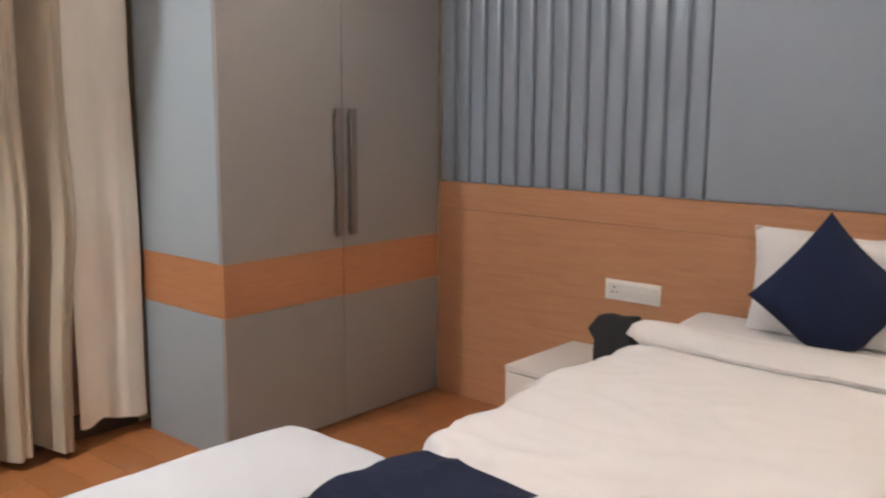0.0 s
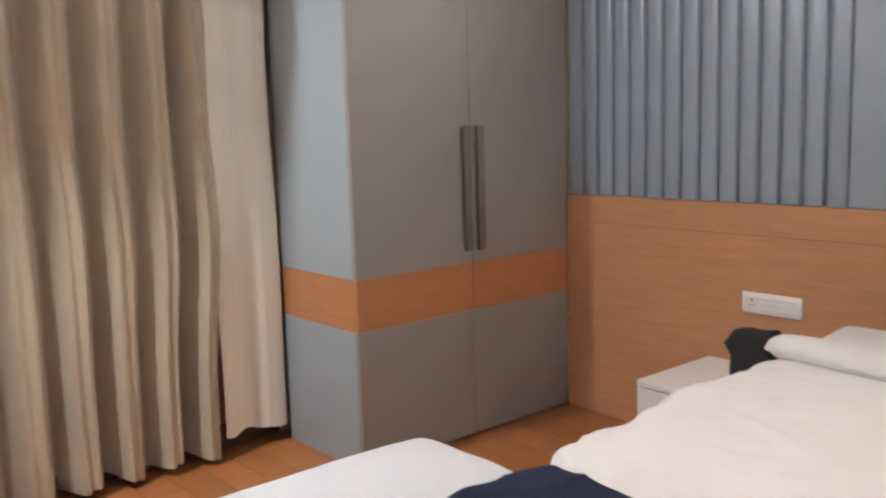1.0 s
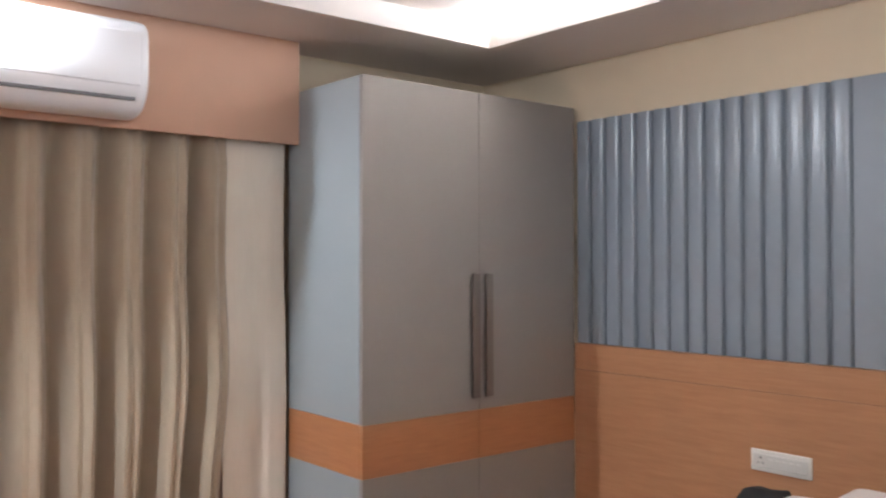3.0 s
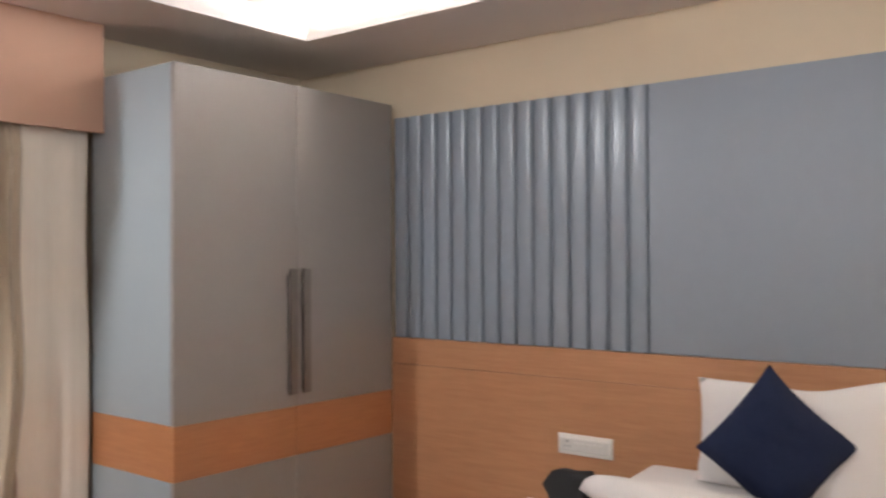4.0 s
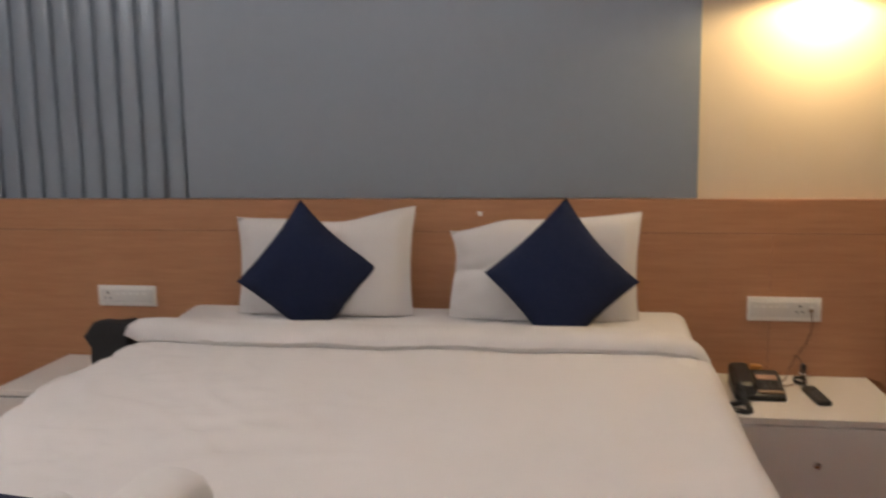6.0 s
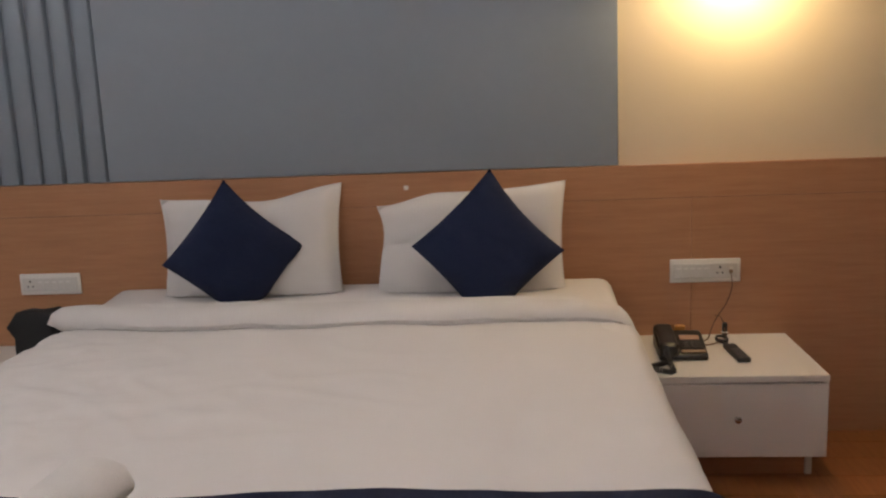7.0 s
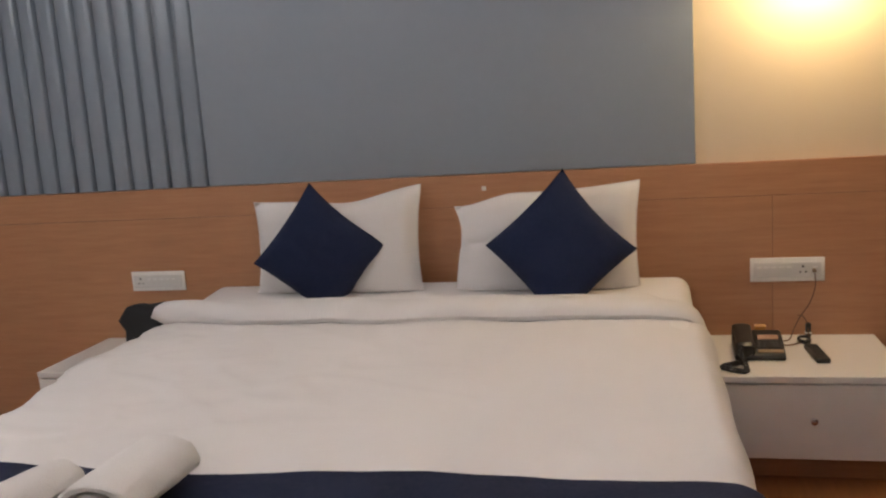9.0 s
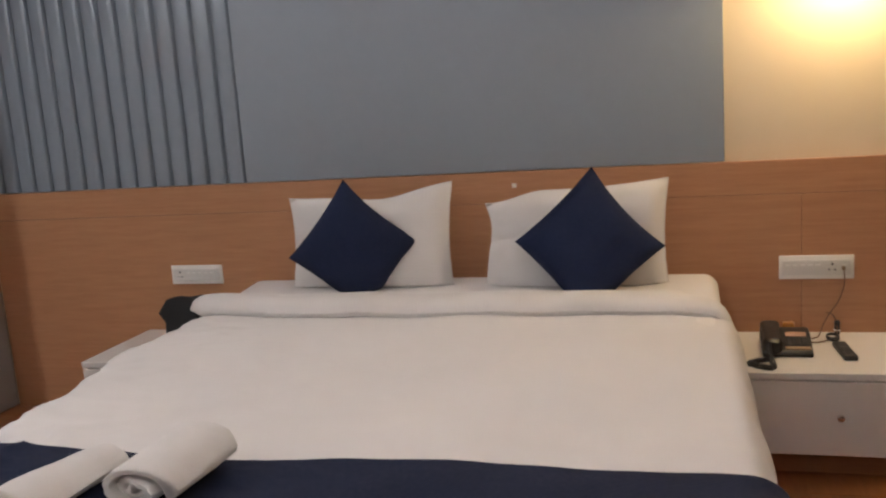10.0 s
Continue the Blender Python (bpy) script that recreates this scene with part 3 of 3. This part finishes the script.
for cx, hz, sg, lb in ((-0.358, 0.166, sag_a, "plump white cotton pillow standing against the headboard"), (0.438, 0.150, sag_b, "slumped white cotton pillow standing against the headboard")):
    m = basis((cx, -0.125, PB + hz), (1, 0.0, 0), (0, 0.13, 1))
    mesh, rim = pillow_mesh(0.335, 0.211, 0.075, 0.058, sag=sg, floor_z=PB, frame_m=m)
    pillow = thing("pillow", m, lb, "pillow", "bed pillows")
    part("case", mesh, M_LINEN, pillow)
    part("seam", tube(rim, 0.0032, 6), M_LINEN, pillow, "stitched seam round the edge")

for top, left, right, hw in (((-0.407, -0.252, 1.066), (-0.627, -0.303, 0.785), (-0.140, -0.173, 0.822), 0.19),
                             ((0.506, -0.207, 1.07), (0.245, -0.298, 0.828), (0.761, -0.242, 0.792), 0.20)):
    top, left, right = Vector(top), Vector(left), Vector(right)
    mid = (left + right) / 2
    mid.z -= 0.004
    xd = (right - left).normalized()
    m = basis(mid, xd, top - mid)
    # the square stands on a corner: its sides run at 45 degrees to the diagonals
    hd, vd = (right - left).length / 2, (top - mid).length
    m = m @ Matrix.Diagonal((hd / (hw * 2 ** 0.5), 1, vd / (hw * 2 ** 0.5), 1)) @ pose(0, 0, 0, 0, 45, 0)
    mesh, _ = pillow_mesh(hw, hw, 0.062, 0.062, floor_z=PB - 0.002, frame_m=m)
    # bake the stretch into the mesh so that the object keeps a clean pose
    rigid = basis(mid, xd, top - mid)
    bmesh.ops.transform(mesh, matrix=rigid.inverted() @ m, verts=mesh.verts)
    solid("cushion", mesh, M_CUSHION, "square navy blue cushion standing on one corner", "cushion", "bed cushions", m=rigid)


def towel_roll(a, b, radius, turns, flat, seed, label, near=1.0):
    """A thick towel rolled into a loose spiral about the line from a to b; near widens the end at a."""
    a, b = Vector(a), Vector(b)
    length = (b - a).length
    m = basis(a, (b - a), (0, 0, 1))
    n, k = int(turns * 26), 20
    pitch = radius / (turns + 0.35)
    th = pitch * 0.97
    outline = []
    for side in (1, 0):
        pts = []
        for i in range(n + 1):
            t = i / n
            ang = 2 * math.pi * turns * t + seed
            tip = min(1.0, math.sqrt(max(0.0, 1 - max(0.0, (t - 0.96) / 0.04) ** 2)) + 0.12)
            r = pitch * 0.35 + (radius - pitch * 0.35) * t + (0.5 - side) * th * tip - th * 0.5
            inner = 1 - t
            wave = 0.26 * pitch * math.sin(3.1 * ang + seed) * inner + 0.85 * pitch * inner ** 0.6 * nz(ang * 0.45, 2.0, seed) + 0.10 * pitch * nz(ang * 4, 6.0 + side, seed)
            r = max(0.002 + 0.002 * (1 - side), r + wave)
            pts.append((r * math.cos(ang), r * math.sin(ang)))
        outline += pts if side == 0 else pts[::-1]
    last = len(outline) - 1
    rings = []
    for j in range(k + 1):
        t = (0.0, 0.012, 0.035, 0.07)[j] if j < 4 else 1 - (0.0, 0.012, 0.035, 0.07)[k - j] if j > k - 4 else j / k
        thin = (0.50, 0.78, 0.94, 1.0)[min(3, j, k - j)]
        e = near + (1 - near) * sstep(0, 1, t)
        ring = []
        for i, (y, z) in enumerate(outline):
            yo, zo = outline[last - i]
            y, z = (y + yo) / 2 + (y - yo) / 2 * thin, (z + zo) / 2 + (z - zo) / 2 * thin
            w = 1 + 0.05 * nz(t * 4 + seed, y * 14, z * 14) + 0.020 * nz(t * 16, y * 60, z * 60)
            k2 = min(i, last - i) / (n + 1)
            xx = t * length + (0.006 * nz(y * 25, z * 25, seed + (t > 0.5)) + 0.012 * math.sin(8 * k2 + seed)) * abs(2 * t - 1) ** 4 * (-1 if t < 0.5 else 1)
            ring.append(Vector((xx, y * w * e, max(z * flat * w * e, -radius * flat * 0.88))))
        rings.append(ring)
    bm = loft(rings, True, False)
    bm.verts.ensure_lookup_table()
    for base in (0, k * (last + 1)):
        for i in range(n):
            q = [bm.verts[base + x] for x in (i, i + 1, last - i - 1, last - i)]
            bm.faces.new(q if base else q[::-1])
    bmesh.ops.recalc_face_normals(bm, faces=bm.faces[:])
    return solid("towel", bm, M_TERRY, label, "towel", "rolled towels", m=m)


towel_roll((-0.212, -1.945, TOP + 0.067), (-0.200, -1.700, TOP + 0.067), 0.092, 2.7, 0.57, radians(-150) - 2 * math.pi * 2.7, "thick white terry towel rolled up on the bed")
towel_roll((-0.412, -2.07, TOP + 0.060), (-0.372, -1.785, TOP + 0.060), 0.060, 1.9, 0.74, radians(-172) - 2 * math.pi * 1.9, "flatter white terry towel rolled up on the bed", 1.35)


# ---------------------------------------------------------------- bedside cabinets
def bedside(x0, x1, label):
    zt, d, zb = 0.414, 0.475, 0.142
    c = thing("bedside_cabinet", pose((x0 + x1) / 2, -d / 2 - 0.002, 0), label, "bedside cabinet", "bedside cabinets")
    w, h = (x1 - x0) / 2, d / 2
    part("top", box(-w, w, -h, h, zt - 0.022, zt, 0.0015, 1), M_WHITE, c)
    part("side_panel", box(-w + 0.001, -w + 0.019, -h + 0.004, h, zb, zt - 0.0225, 0.001, 1), M_WHITE, c)
    part("side_panel", box(w - 0.019, w - 0.001, -h + 0.004, h, zb, zt - 0.0225, 0.001, 1), M_WHITE, c)
    part("back_panel", box(-w + 0.02, w - 0.02, h - 0.012, h - 0.002, zb, zt - 0.023), M_WHITE, c)
    part("bottom_panel", box(-w + 0.02, w - 0.02, -h + 0.022, h - 0.013, zb, zb + 0.016), M_WHITE, c)
    part("plinth", box(-w + 0.034, w - 0.034, -h + 0.112, -h + 0.128, FLOOR, zb - 0.001), M_WOOD, c, "recessed brown plinth")
    for lx in (-w + 0.022, w - 0.022):
        for ly in (-h + 0.118, h - 0.02):
            part("leg", box(lx - 0.010, lx + 0.010, ly - 0.012, ly + 0.012, FLOOR, zb - 0.001, 0.001, 1), M_WHITE, c)
    dr = part("drawer", box(-w + 0.003, w - 0.003, -h + 0.001, -h + 0.019, zb, zt - 0.0275, 0.0012, 1), M_WHITE, c, "white laminate drawer front")
    kb = lathe([(0.001, 0), (0.006, 0), (0.005, 0.008), (0.008, 0.012), (0.0120, 0.018), (0.0105, 0.0225), (0.006, 0.025), (0.001, 0.0255)], 18)
    part("knob", kb, M_CHROME, dr, "round chrome knob").matrix_basis = pose(0, -h + 0.0015, 0.274, 90, 0, 0)
    return c


bedside(1.0, 1.565, "white laminate bedside cabinet with one drawer, phone on top")
bedside(-1.477, -1.0, "white laminate bedside cabinet with a black pouch on top")
NT = 0.4145


def switch_plate(x0, x1, z0, z1, layout, label):
    w, h = (x1 - x0) / 2, (z1 - z0) / 2
    s = thing("switch_plate", pose((x0 + x1) / 2, -0.0005, (z0 + z1) / 2), label, "switch plate", "switch plates")
    part("plate", box(-w, w, -0.009, 0, -h, h, 0.003), M_PLASTIC, s)
    part("module_frame", box(-w + 0.012, w - 0.012, -0.0129, -0.0085, -h + 0.016, h - 0.016, 0.001, 1), M_ROCKER, s)
    for kind, cx, cw in layout:
        if kind == "rocker":
            r = part("rocker", box(cx - cw / 2 + 0.0003, cx + cw / 2 - 0.0003, -0.0135, -0.0104, -h + 0.019, h - 0.019, 0.001, 1), M_ROCKER, s)
            # added raised white bar in place of the light glinting off the rocker
            part("mark", box(cx - 0.0085, cx + 0.0085, -0.0150, -0.0134, 0.0070, 0.0115, 0.0005, 1), M_GLINT, r, "white bar standing for the glint on the rocker")
        else:
            k = part("socket", box(cx - cw / 2, cx + cw / 2, -0.0125, -0.0104, -h + 0.019, h - 0.019, 0.001, 1), M_PLASTIC, s)
            for dx, dz, rr in ((0, 0.012, 0.0042), (-0.0095, -0.008, 0.0033), (0.0095, -0.008, 0.0033)):
                part("pin_hole", box(cx + dx - rr, cx + dx + rr, -0.0130, -0.0124, dz - rr, dz + rr, 0.0012, 1), M_DARK, k)
    return s


switch_plate(1.15, 1.40, 0.612, 0.698, [("rocker", -0.096 + 0.025 * i, 0.025) for i in range(5)] + [("socket", 0.052, 0.048), ("rocker", 0.092, 0.026)],
             "white modular plate with rocker switches and a socket")
switch_plate(-1.328, -1.084, 0.620, 0.702, [("socket", -0.078, 0.05), ("rocker", -0.038, 0.025), ("rocker", -0.010, 0.025), ("rocker", 0.018, 0.025), ("rocker", 0.046, 0.025), ("rocker", 0.074, 0.025)],
             "white modular plate with a socket and rocker switches")


# ---------------------------------------------------------------- things on the cabinets
def telephone():
    p = thing("telephone", pose(1.150, -0.218, NT, 0, 0, -2), "black corded desk telephone on the bedside cabinet", "telephone")
    w, l = 0.080, 0.098
    side = [(-l, 0), (l, 0), (l, 0.052), (0.03, 0.046), (-l + 0.012, 0.024), (-l, 0.016)]
    bm = loft([[Vector((-w, y, z)) for y, z in side], [Vector((w, y, z)) for y, z in side]])
    bmesh.ops.bevel(bm, geom=bm.edges[:], offset=0.005, segments=2, profile=0.5, affect="EDGES")
    part("base", bm, M_BLACK, p)
    slope = math.degrees(math.atan2(0.022, 0.116))
    tilt = pose(0.03, -0.03, 0.036, slope, 0, 0)
    kp = part("keypad", box(-0.036, 0.044, -0.035, 0.025, 0.0, 0.003, 0.001, 1), M_BLACK, p)
    kp.matrix_basis = tilt
    km = finish("key", box(-0.0085, 0.0085, -0.0045, 0.0045, 0, 0.0035, 0.001, 1), M_KEYS)
    for i in range(3):
        for j in range(4):
            shared("key", km, kp, pose(-0.018 + 0.022 * i, -0.026 + 0.014 * j, 0.003))
    part("index_card", box(-0.030, 0.036, 0.034, 0.066, 0.0, 0.004, 0.001, 1), M_PAPER, p, "pinkish paper index strip").matrix_basis = tilt
    part("front_strip", box(-0.036, 0.044, -0.060, -0.040, -0.001, 0.0035, 0.001, 1), M_KEYS2, p, "brownish label strip").matrix_basis = tilt
    # handset across the long side
    rings = []
    for i in range(21):
        t = -1 + 2 * i / 20
        bulge = sstep(0.55, 0.8, abs(t))
        hw, hh = 0.029 + 0.004 * bulge, 0.017 + 0.006 * bulge
        cz = 0.056 - 0.006 * bulge - 0.006 * t * t
        if abs(t) > 0.97:
            hw, hh = hw * 0.75, hh * 0.7
        rings.append([Vector((-0.047 + hw * math.copysign(abs(math.cos(a)) ** 0.6, math.cos(a)), 0.105 * t, cz - 0.008 * t * -1 + hh * math.copysign(abs(math.sin(a)) ** 0.6, math.sin(a)))) for a in (2 * math.pi * k / 16 for k in range(16))])
    hs = part("handset", loft(rings), M_BLACK, p)
    for t in (-1, 1):
        part("handset_cup", lathe([(0.001, 0), (0.021, 0), (0.024, 0.012), (0.020, 0.03), (0.001, 0.031)], 18), M_BLACK, hs).matrix_basis = pose(-0.047, 0.084 * t, 0.024 + 0.008 * t)
    # coiled cord that loops out in front
    path = smoothpath([(-0.062, -0.10, 0.05), (-0.060, -0.145, 0.028), (-0.052, -0.225, 0.008), (-0.080, -0.228, 0.008), (-0.122, -0.198, 0.008), (-0.112, -0.178, 0.008), (-0.07, -0.145, 0.008), (-0.05, -0.115, 0.008)], 30)
    coil = []
    for i, q in enumerate(path):
        d = (path[min(i + 1, len(path) - 1)] - path[max(i - 1, 0)]).normalized()
        sd = d.orthogonal().normalized()
        up = d.cross(sd)
        a = i * 1.25
        coil.append(q + 0.0075 * (math.cos(a) * sd + math.sin(a) * up))
    part("coiled_cord", tube(coil, 0.0034, 6), M_BLACK, p)
    return p


telephone()


def remote_control():
    r = thing("remote_control", pose(1.330, -0.262, NT, 0, 0, 4), "slim black remote control lying on the cabinet", "remote control")
    part("body", box(-0.022, 0.022, -0.086, 0.086, 0, 0.018, 0.006, 3), M_BLACK, r)
    km = finish("button", box(-0.0045, 0.0045, -0.003, 0.003, 0, 0.002, 0.0008, 1), M_KEYS)
    for i in range(3):
        for j in range(9):
            if j != 5:
                shared("button", km, r, pose(-0.011 + 0.011 * i, -0.058 + 0.0150 * j, 0.0178))
    part("label_bar", box(-0.012, 0.012, -0.0600, -0.0570, 0.0178, 0.0184), M_KEYS, r)
    return r


remote_control()

solid("amber_box", box(-0.02, 0.02, -0.014, 0.014, 0, 0.055, 0.005, 2), M_OCHRE, "small amber box standing behind the telephone", "box", m=pose(1.175, -0.07, NT, 0, 0, -8))

cable = thing("charger_cable", pose(0, 0, 0), "thin dark brown power cable hanging from the wall socket", "cable")
part("plug", box(1.357, 1.369, -0.030, -0.014, 0.646, 0.660, 0.003), M_KEYS2, cable, "small brown plug")
path = smoothpath([(1.363, -0.032, 0.645), (1.362, -0.045, 0.60), (1.345, -0.04, 0.54), (1.315, -0.035, 0.49), (1.295, -0.045, 0.455), (1.275, -0.07, NT + 0.004), (1.25, -0.10, NT + 0.004)], 10)
part("lead", tube(path, 0.0021, 6), M_LEAD, cable)
path = smoothpath([(1.305, -0.038, 0.495), (1.323, -0.036, 0.490), (1.338, -0.036, 0.462), (1.334, -0.070, NT + 0.006), (1.305, -0.115, NT + 0.004), (1.258, -0.150, NT + 0.004), (1.232, -0.140, NT + 0.006)], 10)
part("lead", tube(path, 0.0021, 6), M_LEAD, cable)
bm = bmesh.new()
for k in range(3):
    tube([Vector((1.318 + 0.02 * math.cos(a), -0.095 + (0.040 - 0.004 * k) * math.sin(a), NT + 0.005 + 0.004 * k)) for a in (2 * math.pi * i / 20 for i in range(21))], 0.0024, 6, bm=bm)
part("coil", bm, M_BLACK, cable)
ad = part("adapter", box(1.332, 1.350, -0.045, -0.027, NT, NT + 0.052, 0.005, 2), M_BLACK, cable, "small black adapter")
part("band", box(1.3305, 1.3515, -0.0465, -0.0255, NT + 0.014, NT + 0.020, 0.002, 1), M_PLASTIC, ad, "white tie")


def pouch():
    bm = box(-0.088, 0.088, -0.06, 0.06, 0, 0.192, 0.014, 3)
    bmesh.ops.subdivide_edges(bm, edges=bm.edges[:], cuts=3, use_grid_fill=True)
    for v in bm.verts:
        t = v.co.z / 0.192
        left = sstep(0.0, -0.10, v.co.x)
        v.co.x *= 0.76 + 0.22 * t
        v.co.y *= 0.95 - 0.25 * t
        v.co.x += 0.016 * nz(v.co.y * 16, v.co.z * 14, 1) - 0.020 * left * math.exp(-((t - 0.70) / 0.10) ** 2) + 0.018 * left * sstep(0.8, 1.0, t)
        v.co.y += 0.012 * nz(v.co.x * 18, v.co.z * 18, 4) + 0.005 * nz(v.co.x * 45, v.co.z * 45, 9)
        if t > 0.05:
            v.co.z += (0.014 * nz(v.co.x * 16, v.co.y * 16, 2) + 0.006 * nz(v.co.x * 40, v.co.y * 40, 5)) * t
    return solid("pouch", bm, M_BLACKCLOTH, "soft black cloth pouch standing on the cabinet", "pouch", m=pose(-1.160, -0.20, NT))


pouch()


# ---------------------------------------------------------------- downlights, bench, bag
def wall_lamp():
    w = thing("wall_lamp", pose(SCX, WALL - 0.0005, SCZ), "small metal wall lamp throwing warm light down", "wall lamp")
    part("backplate", box(-0.03, 0.03, -0.012, 0, 0.0, 0.11, 0.004), M_CHROME, w)
    part("arm", tube([(0, -0.01, 0.075), (0, -SCY * 0.55, 0.092), (0, -SCY, 0.06)], 0.006, 8), M_CHROME, w)
    sh = part("shade", lathe([(0.012, 0.065), (0.04, 0.058), (0.062, 0.0), (0.060, 0.0), (0.038, 0.054), (0.010, 0.060)], 28), M_CHROME, w, "metal shade open below")
    sh.matrix_basis = pose(0, -SCY, 0)
    bb = lathe([(0.001, 0.05), (0.012, 0.045), (0.018, 0.028), (0.014, 0.014), (0.001, 0.010)], 16)
    part("bulb", bb, M_BULB, w, "glowing warm bulb").matrix_basis = pose(0, -SCY, 0)
    return w


wall_lamp()


def downlight(x, y, glass):
    d = thing("downlight", pose(x, y, CEIL - 0.0005), "round recessed ceiling downlight, switched on", "downlight", "ceiling downlights")
    part("trim_ring", lathe([(0.034, 0), (0.048, 0), (0.047, -0.004), (0.040, -0.006), (0.034, -0.004), (0.034, 0)], 28), M_AC, d)
    part("lens", lathe([(0.001, -0.001), (0.034, -0.001), (0.033, -0.003), (0.001, -0.004)], 24), glass, d, "glowing lens")
    return d


for (dx, dy, *_), gl in zip(DOWNLIGHTS, (M_LEDS,)):
    downlight(dx, dy, gl)


def bench():
    b = thing("bench", pose(-1.30, -2.03, 0.0), "low padded bench under a smooth white cover beside the bed", "bench")
    bm = box(-0.25, 0.25, -0.58, 0.58, 0.10, 0.466, 0.05, 5)
    bmesh.ops.subdivide_edges(bm, edges=[e for e in bm.edges if e.calc_length() > 0.2], cuts=10, use_grid_fill=True)
    for v in bm.verts:
        v.co.z += (0.008 * nz(v.co.x * 5, v.co.y * 4, 3) - 0.02 * (abs(v.co.x) / 0.25) ** 4 - 0.02 * (abs(v.co.y) / 0.58) ** 8) * sstep(0.3, 0.44, v.co.z)
    part("cushion_cover", bm, M_COVER, b)
    part("frame", box(-0.235, 0.235, -0.56, 0.56, 0.07, 0.105, 0.004), M_SKIRT, b)
    for lx in (-0.2, 0.2):
        for ly in (-0.5, 0.5):
            part("leg", box(lx - 0.02, lx + 0.02, ly - 0.02, ly + 0.02, FLOOR, 0.072, 0.003, 1), M_SKIRT, b)
    return b


bench()

bm = lathe([(0.001, 0), (0.10, 0.0), (0.125, 0.03), (0.13, 0.07), (0.115, 0.11), (0.07, 0.14), (0.001, 0.148)], 24)
for v in bm.verts:
    k = 1 + 0.10 * nz(v.co.x * 12, v.co.y * 12, v.co.z * 12)
    v.co.x, v.co.y = v.co.x * k, v.co.y * k * 1.1
solid("bag", bm, M_BLACKCLOTH, "small black cloth bag on the floor by the wall", "bag", m=pose(2.01, -0.17, FLOOR))


# ---------------------------------------------------------------- floor planks
PW, PL = 0.14, 1.25
plank_meshes = {}


def plank_mesh(length):
    key = round(length, 3)
    if key not in plank_meshes:
        plank_meshes[key] = finish("plank", box(-length / 2 + 0.0008, length / 2 - 0.0008, -PW / 2 + 0.0008, PW / 2 - 0.0008, -0.0125, 0, 0.001, 1), M_FLOOR)
    return plank_meshes[key]


rows = int((WALL - Y0) / PW) + 1
for j in range(rows):
    off = random.uniform(0, PL)
    for i in range(6):
        a = X0 - off + i * PL
        a, b = max(a, X0), min(a + PL, X1)
        if b - a > 0.02:
            shared("plank", plank_mesh(b - a), base_floor, pose((a + b) / 2, WALL - (j + 0.5) * PW, FLOOR))
